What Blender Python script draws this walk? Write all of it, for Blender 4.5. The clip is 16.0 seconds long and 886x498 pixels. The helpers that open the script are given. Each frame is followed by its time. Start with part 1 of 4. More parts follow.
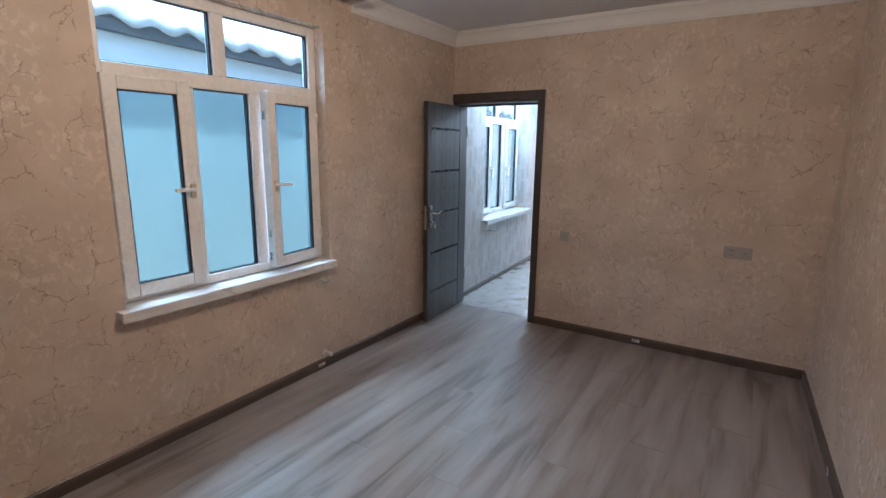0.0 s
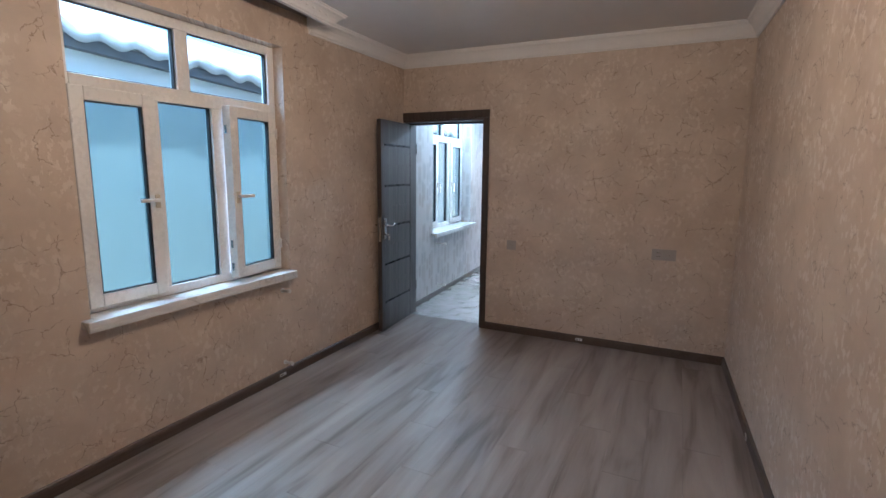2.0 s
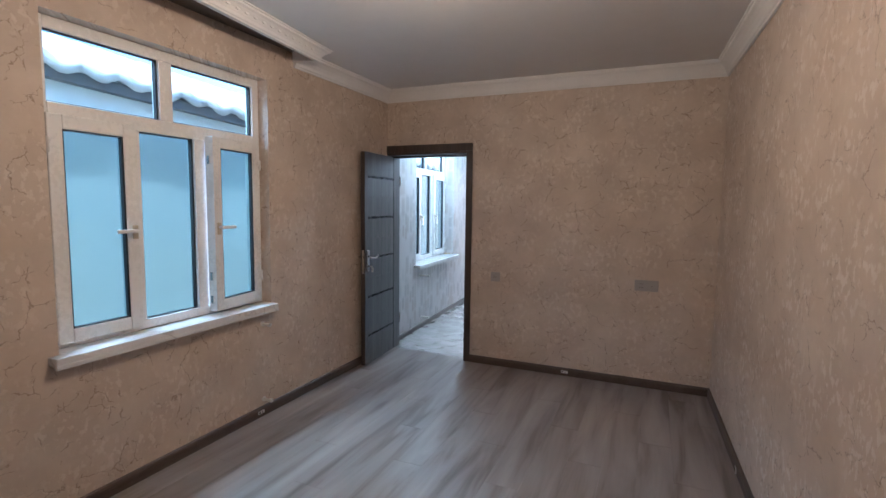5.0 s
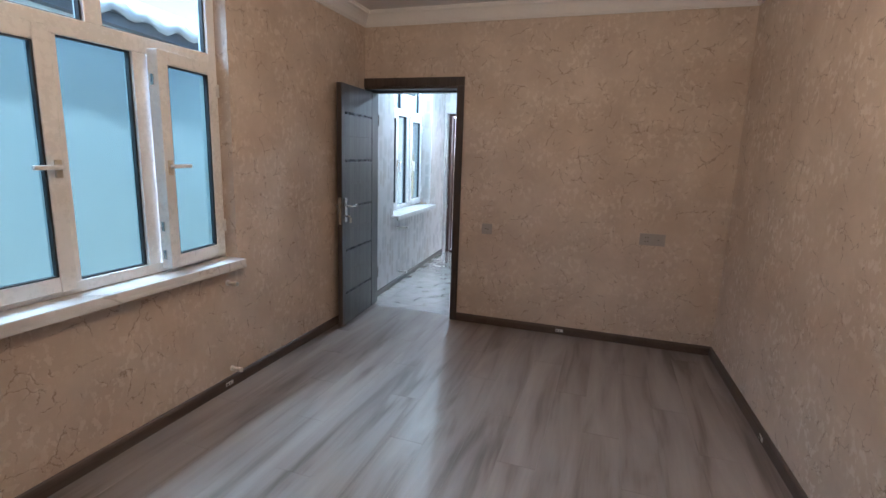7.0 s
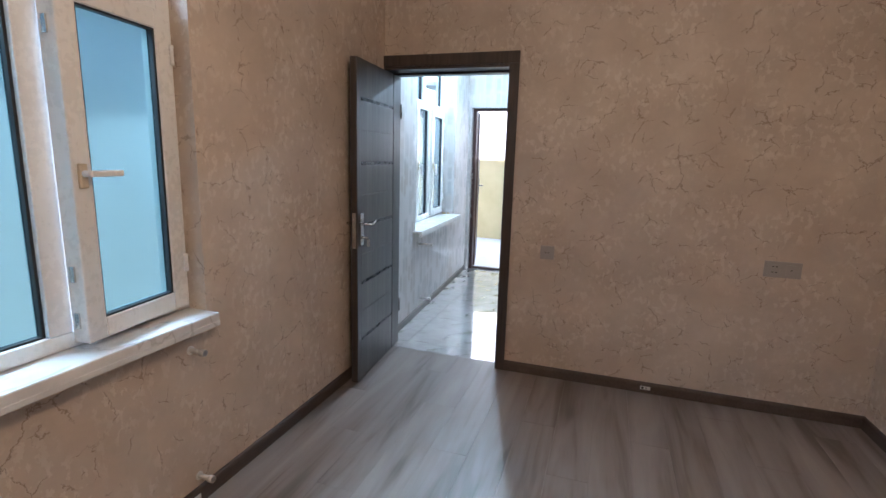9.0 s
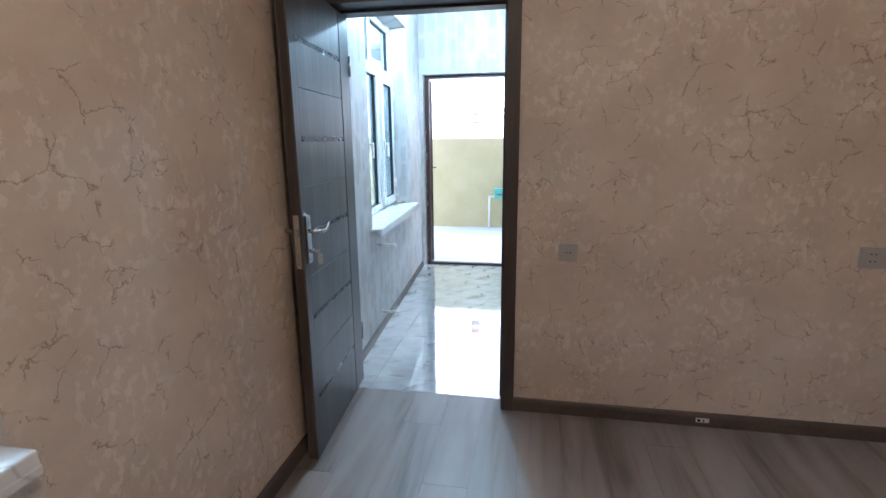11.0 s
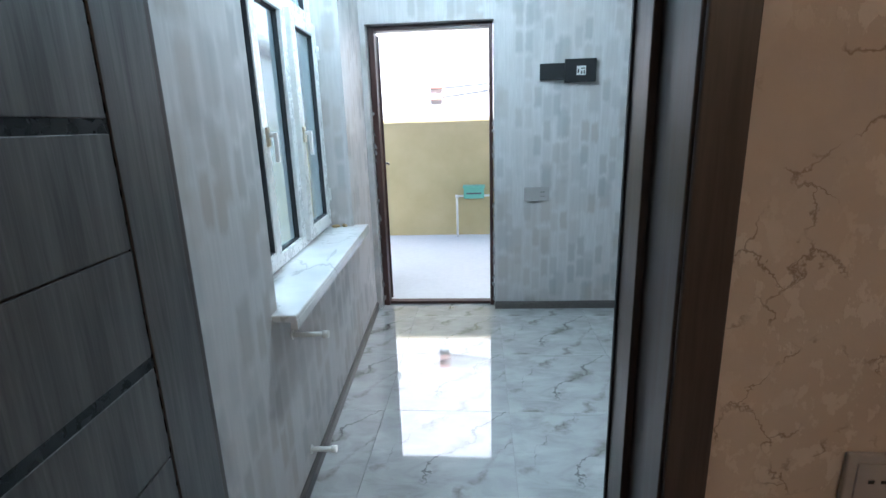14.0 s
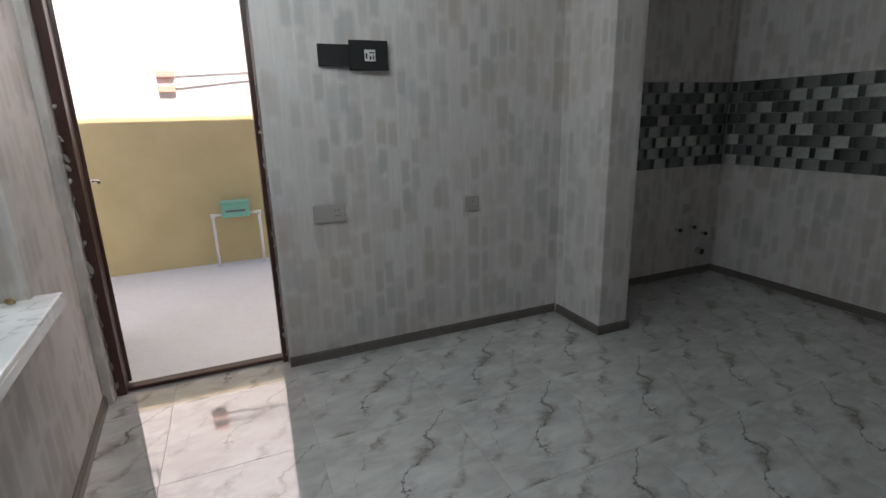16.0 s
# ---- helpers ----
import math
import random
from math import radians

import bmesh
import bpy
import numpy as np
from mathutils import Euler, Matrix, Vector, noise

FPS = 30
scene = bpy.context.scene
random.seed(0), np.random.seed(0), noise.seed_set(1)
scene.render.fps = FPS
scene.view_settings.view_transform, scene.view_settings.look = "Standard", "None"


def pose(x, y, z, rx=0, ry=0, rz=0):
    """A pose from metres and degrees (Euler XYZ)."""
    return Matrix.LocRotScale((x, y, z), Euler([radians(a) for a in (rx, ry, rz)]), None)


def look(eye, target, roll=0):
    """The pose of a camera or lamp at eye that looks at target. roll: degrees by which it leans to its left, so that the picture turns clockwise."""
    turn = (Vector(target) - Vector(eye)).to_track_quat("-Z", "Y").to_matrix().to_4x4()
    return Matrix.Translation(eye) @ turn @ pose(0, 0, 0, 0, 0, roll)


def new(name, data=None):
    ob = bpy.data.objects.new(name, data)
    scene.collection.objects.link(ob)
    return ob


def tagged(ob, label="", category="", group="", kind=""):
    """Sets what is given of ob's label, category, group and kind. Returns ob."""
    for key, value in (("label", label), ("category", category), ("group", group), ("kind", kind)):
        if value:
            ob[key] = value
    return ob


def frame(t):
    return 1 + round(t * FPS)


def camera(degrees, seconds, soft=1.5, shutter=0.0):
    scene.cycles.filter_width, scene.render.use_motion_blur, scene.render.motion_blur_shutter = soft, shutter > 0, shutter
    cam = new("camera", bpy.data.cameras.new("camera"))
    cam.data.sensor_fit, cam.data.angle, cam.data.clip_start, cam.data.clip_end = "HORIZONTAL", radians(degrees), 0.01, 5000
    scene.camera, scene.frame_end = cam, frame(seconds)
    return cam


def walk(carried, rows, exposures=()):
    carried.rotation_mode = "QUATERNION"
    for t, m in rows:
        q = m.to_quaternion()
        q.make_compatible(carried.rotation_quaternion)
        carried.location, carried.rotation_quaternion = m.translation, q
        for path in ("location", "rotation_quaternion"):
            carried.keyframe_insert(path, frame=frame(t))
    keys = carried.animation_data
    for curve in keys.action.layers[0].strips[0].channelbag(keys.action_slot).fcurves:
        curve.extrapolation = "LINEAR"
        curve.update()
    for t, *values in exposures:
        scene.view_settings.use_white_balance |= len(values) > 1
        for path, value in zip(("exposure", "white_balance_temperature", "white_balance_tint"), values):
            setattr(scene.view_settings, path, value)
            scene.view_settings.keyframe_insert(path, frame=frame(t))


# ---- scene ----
cam = camera(84.1, 16.0)
PATH = [
    (0, (0.136, 0.036, 1.604), (-0.921, 1.684, 1.2), 0.7),
    (0.5, (0.199, -0.138, 1.691), (-0.823, 1.566, 1.461), -0.2),
    (1, (0.191, -0.214, 1.718), (-0.762, 1.542, 1.626), -0.2),
    (1.5, (0.163, -0.21, 1.609), (-0.733, 1.563, 1.378), 0.7),
    (2, (0.135, -0.213, 1.545), (-0.718, 1.568, 1.227), 0.6),
    (2.5, (0.143, -0.218, 1.649), (-0.711, 1.588, 1.551), -0.2),
    (3, (0.158, -0.226, 1.732), (-0.686, 1.583, 1.856), -0.5),
    (3.5, (0.15, -0.226, 1.714), (-0.693, 1.581, 1.867), -0.5),
    (4, (0.128, -0.224, 1.671), (-0.7, 1.595, 1.753), -0.3),
    (4.5, (0.126, -0.215, 1.635), (-0.689, 1.611, 1.601), 0.3),
    (5, (0.106, -0.203, 1.531), (-0.687, 1.624, 1.347), 0.7),
    (5.2, (0.093, -0.194, 1.495), (-0.666, 1.641, 1.252), 1.0),
    (7.3, (-0.349, 0.231, 1.465), (-0.969, 2.095, 1.087), 1.8),
    (7.5, (-0.385, 0.315, 1.463), (-1.014, 2.176, 1.087), 1.8),
    (8, (-0.585, 0.513, 1.443), (-1.197, 2.385, 1.093), 1.7),
    (8.5, (-0.725, 0.752, 1.439), (-1.355, 2.616, 1.078), 1.6),
    (8.7, (-0.809, 0.858, 1.448), (-1.435, 2.722, 1.083), 1.6),
    (10.8, (-1.346, 1.75, 1.379), (-1.794, 3.655, 0.965), -0.4),
    (11, (-1.432, 1.836, 1.381), (-1.789, 3.756, 0.949), -0.6),
    (11.5, (-1.571, 2.037, 1.397), (-1.722, 3.976, 0.929), -0.9),
    (12, (-1.641, 2.312, 1.398), (-1.737, 4.254, 0.926), -0.6),
    (12.5, (-1.704, 2.583, 1.378), (-1.77, 4.526, 0.907), -0.5),
    (13, (-1.764, 2.887, 1.401), (-1.71, 4.827, 0.918), -0.2),
    (13.5, (-1.814, 3.194, 1.389), (-1.781, 5.133, 0.899), -0.6),
    (14, (-1.838, 3.532, 1.38), (-1.99, 5.464, 0.887), -1.8),
    (14.5, (-1.92, 3.755, 1.313), (-1.978, 5.703, 0.859), -1.4),
    (15, (-1.965, 3.973, 1.312), (-1.93, 5.913, 0.832), -0.5),
    (15.5, (-1.939, 4.221, 1.362), (-1.674, 6.126, 0.813), -1.1),
    (16, (-1.912, 4.36, 1.368), (-1.156, 6.138, 0.853), -1.6),
]
EXPOSURES = [(0.0, 2.3, 5150, 14), (0.5, 2.2, 5150, 14), (1.0, 1.9, 5150, 14), (1.5, 2.1, 5100, 14), (2.0, 2.2, 5100, 14), (2.5, 2.1, 5200, 14), (3.0, 1.8, 5200, 14), (3.5, 1.75, 5250, 15),
             (4.0, 1.85, 5200, 14), (4.5, 1.9, 5050, 13), (5.0, 2.2, 5100, 14), (8.5, 2.3, 5350, 15), (11.0, 2.4, 5000, 10), (12.5, 2.2, 5000, 10), (13.5, 1.9, 5500, 11), (14.0, 1.75, 5500, 11), (14.5, 1.55, 5900, 13), (15.0, 1.4, 6500, 18), (15.5, 1.2, 6900, 21), (16.0, 1.0, 7000, 23)]
walk(cam, [(t, look(eye, target, roll)) for t, eye, target, roll in PATH], EXPOSURES)

# ---- light ----
world = bpy.data.worlds.new("sky")
scene.world = world
world.use_nodes = True
_wn = world.node_tree
_sky = _wn.nodes.new("ShaderNodeTexSky")
_sky.sky_type, _sky.sun_disc = "NISHITA", False
_sky.sun_elevation, _sky.sun_rotation = radians(39), radians(172)
_bg = _wn.nodes["Background"]
_bg.inputs["Strength"].default_value = 0.15
_wn.links.new(_sky.outputs[0], _bg.inputs["Color"])

sun_data = bpy.data.lights.new("sun", "SUN")
sun_data.energy, sun_data.angle, sun_data.color = 4.0, radians(0.5), (1.0, 0.95, 0.88)
sun = new("sun", sun_data)
# from behind the house, over its roof, on to the yard wall
sun.matrix_world = look((0, 0, 8), (-0.20, 1.55, 8 - 1.26))

BULB_POWER = 195.0


def area_light(name, at, target, w, h, watts, color, spread=180.0, shape="RECTANGLE"):
    d = bpy.data.lights.new(name, "AREA")
    d.shape, d.size, d.size_y, d.energy, d.color, d.spread = shape, w, h, watts, color, radians(spread)
    ob = new(name, d)
    ob.matrix_world = look(at, target)
    return ob


# sky light that falls in through the upper part of the openings
SKY = (0.76, 0.96, 1.0)
area_light("window_sky_light", (-3.55, 1.82, 3.12), (-1.9, 1.82, 1.35), 1.6, 0.6, 10.0, SKY, 110)
area_light("window_sky_light", (-3.70, 5.73, 3.16), (-2.0, 5.73, 1.35), 1.6, 0.6, 5.0, SKY, 110)
KITCHEN_BULB_POWER = 390.0


# ---- materials ----
class Mat:
    """A small node builder."""

    def __init__(self, name, rough=0.5, metal=0.0, color=(0.5, 0.5, 0.5), spec=0.5):
        self.m = bpy.data.materials.new(name)
        self.m.use_nodes = True
        self.t = self.m.node_tree
        self.b = self.t.nodes["Principled BSDF"]
        self.b.inputs["Base Color"].default_value = (*color, 1)
        self.b.inputs["Roughness"].default_value = rough
        self.b.inputs["Metallic"].default_value = metal
        self.b.inputs["Specular IOR Level"].default_value = spec

    def n(self, kind, operation="", use_clamp=False, data_type="", blend_type="", feature="", voronoi_dimensions="", noise_dimensions=""):
        node = self.t.nodes.new("ShaderNode" + kind)
        if operation:
            node.operation = operation
        if use_clamp:
            node.use_clamp = True
        if data_type:
            node.data_type = data_type
        if blend_type:
            node.blend_type = blend_type
        if feature:
            node.feature = feature
        if voronoi_dimensions:
            node.voronoi_dimensions = voronoi_dimensions
        if noise_dimensions:
            node.noise_dimensions = noise_dimensions
        return node

    def put(self, a, b):
        self.t.links.new(a, b)

    def plug(self, socket, value):
        if isinstance(value, (int, float)):
            socket.default_value = value
        elif isinstance(value, tuple):
            socket.default_value = value if len(value) == len(socket.default_value) else (*value, 1)
        else:
            self.put(value, socket)

    def math(self, op, a, b=0.0, c=0.0, clamp=False):
        node = self.n("Math", operation=op, use_clamp=clamp)
        for s, v in zip(node.inputs, (a, b, c)):
            self.plug(s, v)
        return node.outputs[0]

    def where(self, kind="world"):
        if kind == "world":
            return self.n("NewGeometry").outputs["Position"]
        return self.n("TexCoord").outputs["Object"]

    def scaled(self, vec, s, off=(0, 0, 0)):
        node = self.n("Mapping")
        self.put(vec, node.inputs["Vector"])
        node.inputs["Scale"].default_value = s
        self.plug(node.inputs["Location"], off)
        return node.outputs[0]

    def noise(self, vec, scale, detail=4, rough=0.55, distort=0.0):
        node = self.n("TexNoise")
        self.put(vec, node.inputs["Vector"])
        for key, v in (("Scale", scale), ("Detail", detail), ("Roughness", rough), ("Distortion", distort)):
            node.inputs[key].default_value = v
        return node

    def ramp(self, fac, stops):
        node = self.n("ValToRGB")
        self.plug(node.inputs[0], fac)
        el = node.color_ramp.elements
        while len(el) < len(stops):
            el.new(0.5)
        for e, (p, c) in zip(el, stops):
            e.position = p
            e.color = (*c, 1) if isinstance(c, tuple) else (c, c, c, 1)
        return node.outputs[0]

    def mix(self, fac, a, b, blend="MIX"):
        node = self.n("Mix", data_type="RGBA", blend_type=blend)
        for s, v in zip((node.inputs[0], node.inputs[6], node.inputs[7]), (fac, a, b)):
            self.plug(s, v)
        return node.outputs[2]

    def color(self, v):
        self.plug(self.b.inputs["Base Color"], v)

    def rough(self, v):
        self.plug(self.b.inputs["Roughness"], v)

    def bump(self, height, strength=0.2, dist=0.002):
        node = self.n("Bump")
        node.inputs["Strength"].default_value = strength
        node.inputs["Distance"].default_value = dist
        self.put(height, node.inputs["Height"])
        self.put(node.outputs[0], self.b.inputs["Normal"])


def plain(name, color, rough=0.5, metal=0.0, grain=40.0, vary=0.12, bump=0.08, kind="object", spec=0.5):
    """Paint, plastic or metal with slight unevenness at two scales."""
    k = Mat(name, rough, metal, color, spec)
    p = k.where(kind)
    a, b = k.noise(p, grain, 5), k.noise(p, grain / 12, 3)
    f = k.math("ADD", k.math("MULTIPLY", a.outputs[0], 0.5), k.math("MULTIPLY", b.outputs[0], 0.5))
    lo, hi = tuple(c * (1 - vary) for c in color), tuple(min(1, c * (1 + vary)) for c in color)
    k.color(k.ramp(f, ((0.3, lo), (0.7, hi))))
    k.rough(k.ramp(f, ((0.3, max(0.02, rough - 0.08)), (0.7, min(1, rough + 0.08)))))
    if bump:
        k.bump(a.outputs[0], bump, 0.001)
    return k.m


def wall_uv(k):
    """u along any wall, v up, as one vector."""
    s = k.n("SeparateXYZ")
    k.put(k.where(), s.inputs[0])
    u = k.math("ADD", s.outputs[0], s.outputs[1])
    c = k.n("CombineXYZ")
    k.put(u, c.inputs[0])
    k.put(s.outputs[2], c.inputs[1])
    return u, s.outputs[2], c.outputs[0]


def crackle_wallpaper():
    k = Mat("beige_crackle_wallpaper", 0.5)
    u, v, p = wall_uv(k)
    bend = k.noise(p, 15, 4, 0.65)
    wob = k.n("VectorMath", operation="MULTIPLY_ADD")
    k.put(bend.outputs["Color"], wob.inputs[0])
    wob.inputs[1].default_value = (0.095, 0.095, 0.0)
    k.put(p, wob.inputs[2])
    edges = []
    for scale, thin, seed, lo, hi in ((5.2, 0.021, 0.0, 0.52, 0.58), (8.5, 0.026, 3.7, 0.53, 0.59)):
        vor = k.n("TexVoronoi", feature="DISTANCE_TO_EDGE", voronoi_dimensions="2D")
        k.put(k.scaled(wob.outputs[0], (1, 1, 1), (seed, seed, 0)), vor.inputs["Vector"])
        vor.inputs["Scale"].default_value = scale
        width = k.math("MULTIPLY", k.noise(p, 30, 2).outputs[0], thin * 2)
        line = k.math("SUBTRACT", 1.0, k.math("DIVIDE", vor.outputs[0], width), clamp=True)
        gate = k.ramp(k.noise(k.scaled(p, (1, 1, 1), (seed, 5, 0)), 7.5, 2).outputs[0], ((lo, 0.0), (hi, 1.0)))
        edges.append(k.math("MULTIPLY", line, gate))
    crack = k.math("MAXIMUM", edges[0], edges[1])
    cloud = k.noise(p, 3.2, 5, 0.6)
    base = k.ramp(cloud.outputs[0], ((0.3, (0.50, 0.405, 0.325)), (0.7, (0.64, 0.535, 0.44))))
    fleck = k.noise(k.scaled(p, (1, 0.7, 1)), 30, 4, 0.6)
    patch = k.ramp(k.noise(p, 4.0, 3).outputs[0], ((0.42, 0.0), (0.58, 1.0)))
    shiny = k.math("MULTIPLY", k.ramp(fleck.outputs[0], ((0.53, 0.0), (0.57, 1.0))), patch)
    k.plug(k.b.inputs["Coat Weight"], k.math("MULTIPLY", shiny, 0.75))
    k.b.inputs["Coat Roughness"].default_value = 0.46
    k.b.inputs["Coat IOR"].default_value = 1.55
    # glossy flecks also go paler, which puts part of their glint into the colour
    base = k.mix(k.math("MULTIPLY", shiny, 0.30), base, (0.80, 0.72, 0.62))
    k.color(k.mix(k.math("MULTIPLY", crack, 0.72), base, (0.19, 0.115, 0.06)))
    k.rough(k.math("SUBTRACT", 0.58, k.math("MULTIPLY", shiny, 0.20)))
    fine = k.noise(p, 190, 3)
    h = k.math("SUBTRACT", k.math("ADD", k.math("MULTIPLY", fine.outputs[0], 0.25), k.math("MULTIPLY", shiny, 0.5)), crack)
    k.bump(h, 0.4, 0.003)
    return k.m


def brushed_wallpaper():
    """Pale grey paper with soft upright dabs of grey and beige in staggered columns."""
    k = Mat("grey_dabbed_wallpaper", 0.5)
    u, v, p = wall_uv(k)
    wob = k.noise(p, 14, 3)
    uu = k.math("ADD", u, k.math("MULTIPLY", wob.outputs[0], 0.022))
    vv = k.math("ADD", v, k.math("MULTIPLY", k.noise(k.scaled(p, (4, 1, 1)), 10, 3).outputs[0], 0.05))
    layers = []
    for w, h, seed in ((0.066, 0.165, 3.0), (0.105, 0.235, 11.0)):
        cu = k.math("DIVIDE", k.math("ADD", uu, seed), w)
        col = k.math("FLOOR", cu)
        wn = k.n("TexWhiteNoise", noise_dimensions="1D")
        k.put(col, wn.inputs["W"])
        cv = k.math("ADD", k.math("DIVIDE", vv, h), k.math("MULTIPLY", wn.outputs["Value"], 7.3))
        row = k.math("FLOOR", cv)
        c = k.n("CombineXYZ")
        k.put(col, c.inputs[0])
        k.put(row, c.inputs[1])
        wn2 = k.n("TexWhiteNoise", noise_dimensions="2D")
        k.put(c.outputs[0], wn2.inputs["Vector"])
        fu = k.math("ABSOLUTE", k.math("SUBTRACT", k.math("FRACT", cu), 0.5))
        fv = k.math("ABSOLUTE", k.math("SUBTRACT", k.math("FRACT", cv), 0.5))
        m = k.math("MULTIPLY", k.ramp(fu, ((0.26, 1.0), (0.49, 0.0))), k.ramp(fv, ((0.32, 1.0), (0.50, 0.0))))
        pick = k.ramp(wn2.outputs["Value"], ((0.36, 0.0), (0.95, 1.0)))
        layers.append((k.math("MULTIPLY", m, pick), wn2.outputs["Color"]))
    streak = k.noise(k.scaled(p, (1, 0.07, 1)), 75, 4, 0.6)
    base = k.ramp(streak.outputs[0], ((0.3, (0.50, 0.475, 0.465)), (0.7, (0.61, 0.585, 0.575))))
    cloud = k.noise(k.scaled(p, (1, 0.4, 1)), 3, 3)
    base = k.mix(k.ramp(cloud.outputs[0], ((0.4, 0.0), (0.7, 0.5))), base, (0.53, 0.48, 0.455))
    soft = k.math("MULTIPLY_ADD", streak.outputs[0], 0.7, 0.55, clamp=True)
    tint = k.mix(k.ramp(k.noise(p, 2.2, 2).outputs[0], ((0.42, 0.0), (0.62, 1.0))), (0.36, 0.35, 0.345), (0.41, 0.355, 0.315))
    for mask, _ in layers:
        base = k.mix(k.math("MULTIPLY", k.math("MULTIPLY", mask, soft), 0.80), base, tint)
    k.color(base)
    k.rough(k.ramp(streak.outputs[0], ((0.3, 0.42), (0.7, 0.58))))
    k.bump(streak.outputs[0], 0.12, 0.0015)
    return k.m


def laminate():
    k = Mat("grey_oak_laminate", 0.34)
    p = k.where()
    rnd = k.n("ObjectInfo").outputs["Random"]
    off = k.n("CombineXYZ")
    k.put(k.math("MULTIPLY", rnd, 0.05), off.inputs[0])
    k.put(k.math("MULTIPLY", rnd, 0.5), off.inputs[1])
    add = k.n("VectorMath", operation="ADD")
    k.put(p, add.inputs[0])
    k.put(off.outputs[0], add.inputs[1])
    q = add.outputs[0]
    broad = k.noise(k.scaled(q, (7.5, 0.85, 1)), 1.0, 3, 0.5, 0.6)
    grain = k.noise(k.scaled(q, (60, 2.2, 1)), 1.0, 6, 0.65, 0.4)
    pore = k.noise(k.scaled(q, (320, 9, 1)), 1.0, 3)
    f = k.math("ADD", k.math("MULTIPLY", broad.outputs[0], 0.84), k.math("MULTIPLY", grain.outputs[0], 0.16))
    col = k.ramp(f, ((0.34, (0.132, 0.106, 0.095)), (0.47, (0.245, 0.210, 0.193)), (0.64, (0.315, 0.276, 0.258))))
    col = k.mix(k.ramp(pore.outputs[0], ((0.58, 0.0), (0.72, 0.22))), col, (0.16, 0.13, 0.11))
    shade = k.ramp(rnd, ((0.0, 0.98), (1.0, 1.01)))
    k.color(k.mix(1.0, col, shade, "MULTIPLY"))
    k.rough(k.ramp(grain.outputs[0], ((0.3, 0.30), (0.7, 0.44))))
    k.bump(k.math("ADD", grain.outputs[0], pore.outputs[0]), 0.10, 0.0008)
    return k.m


def marble_tile():
    k = Mat("polished_grey_marble_tile", 0.05, spec=0.9)
    k.b.inputs["Coat Weight"].default_value = 1.0
    k.b.inputs["Coat IOR"].default_value = 1.75
    k.b.inputs["Coat Roughness"].default_value = 0.02
    p = k.where("object")
    rnd = k.n("ObjectInfo").outputs["Random"]
    cloud = k.noise(k.scaled(p, (1.2, 2.6, 1)), 3.2, 5, 0.6, 0.7)
    base = k.ramp(cloud.outputs[0], ((0.30, (0.36, 0.355, 0.347)), (0.50, (0.47, 0.465, 0.458)), (0.72, (0.57, 0.565, 0.56))))
    # slanting veins, the same print on every tile
    wob = k.noise(p, 5.5, 4, 0.62)
    w = k.n("VectorMath", operation="MULTIPLY_ADD")
    k.put(wob.outputs["Color"], w.inputs[0])
    w.inputs[1].default_value = (0.30, 0.30, 0.0)
    k.put(p, w.inputs[2])
    s = k.n("SeparateXYZ")
    k.put(w.outputs[0], s.inputs[0])
    along = k.math("ADD", k.math("MULTIPLY", s.outputs[0], 0.80), k.math("MULTIPLY", s.outputs[1], -0.60))
    vein = 0.0
    for pos, thin, seed in ((0.0, 0.0075, 1.0), (0.19, 0.004, 4.0), (-0.20, 0.004, 8.0)):
        d = k.math("ABSOLUTE", k.math("SUBTRACT", along, pos + 0.06))
        line = k.math("SUBTRACT", 1.0, k.math("DIVIDE", d, thin), clamp=True)
        gate = k.ramp(k.noise(k.scaled(p, (1, 1, 1), (seed, 0, 0)), 4.2, 3).outputs[0], ((0.40 if seed < 2 else 0.50, 0.0), (0.50 if seed < 2 else 0.58, 1.0)))
        vein = k.math("MAXIMUM", k.math("MULTIPLY", line, gate), vein)
        halo = k.math("SUBTRACT", 1.0, k.math("DIVIDE", d, thin * 9), clamp=True)
        blot = k.ramp(k.noise(k.scaled(p, (1, 1, 1), (seed, 3, 0)), 7, 4).outputs[0], ((0.5, 0.0), (0.62, 0.85)))
        base = k.mix(k.math("MULTIPLY", halo, blot), base, (0.21, 0.195, 0.17))
    base = k.mix(k.math("MULTIPLY", vein, 0.9), base, (0.07, 0.065, 0.06))
    wisps = k.noise(k.scaled(p, (2.0, 6.0, 1)), 2.4, 6, 0.65, 1.4)
    base = k.mix(k.ramp(wisps.outputs[0], ((0.56, 0.0), (0.72, 0.55))), base, (0.33, 0.325, 0.30))
    k.color(k.mix(1.0, base, k.ramp(rnd, ((0.0, 0.95), (1.0, 1.0))), "MULTIPLY"))
    k.rough(k.ramp(k.noise(p, 4, 4).outputs[0], ((0.35, 0.035), (0.7, 0.075))))
    return k.m


def sill_marble():
    k = Mat("white_veined_sill_marble", 0.14)
    p = k.where("object")
    w = k.noise(k.scaled(p, (1.5, 1, 1)), 1.7, 5, 0.5, 0.7)
    d = k.math("ABSOLUTE", k.math("SUBTRACT", w.outputs[0], 0.5))
    k.color(k.mix(k.ramp(d, ((0.0, 0.6), (0.012, 0.0))), k.ramp(k.noise(p, 6, 4).outputs[0], ((0.3, (0.66, 0.65, 0.65)), (0.7, (0.78, 0.77, 0.76)))), (0.40, 0.38, 0.37)))
    k.rough(k.ramp(k.noise(p, 20, 3).outputs[0], ((0.3, 0.1), (0.7, 0.2))))
    return k.m


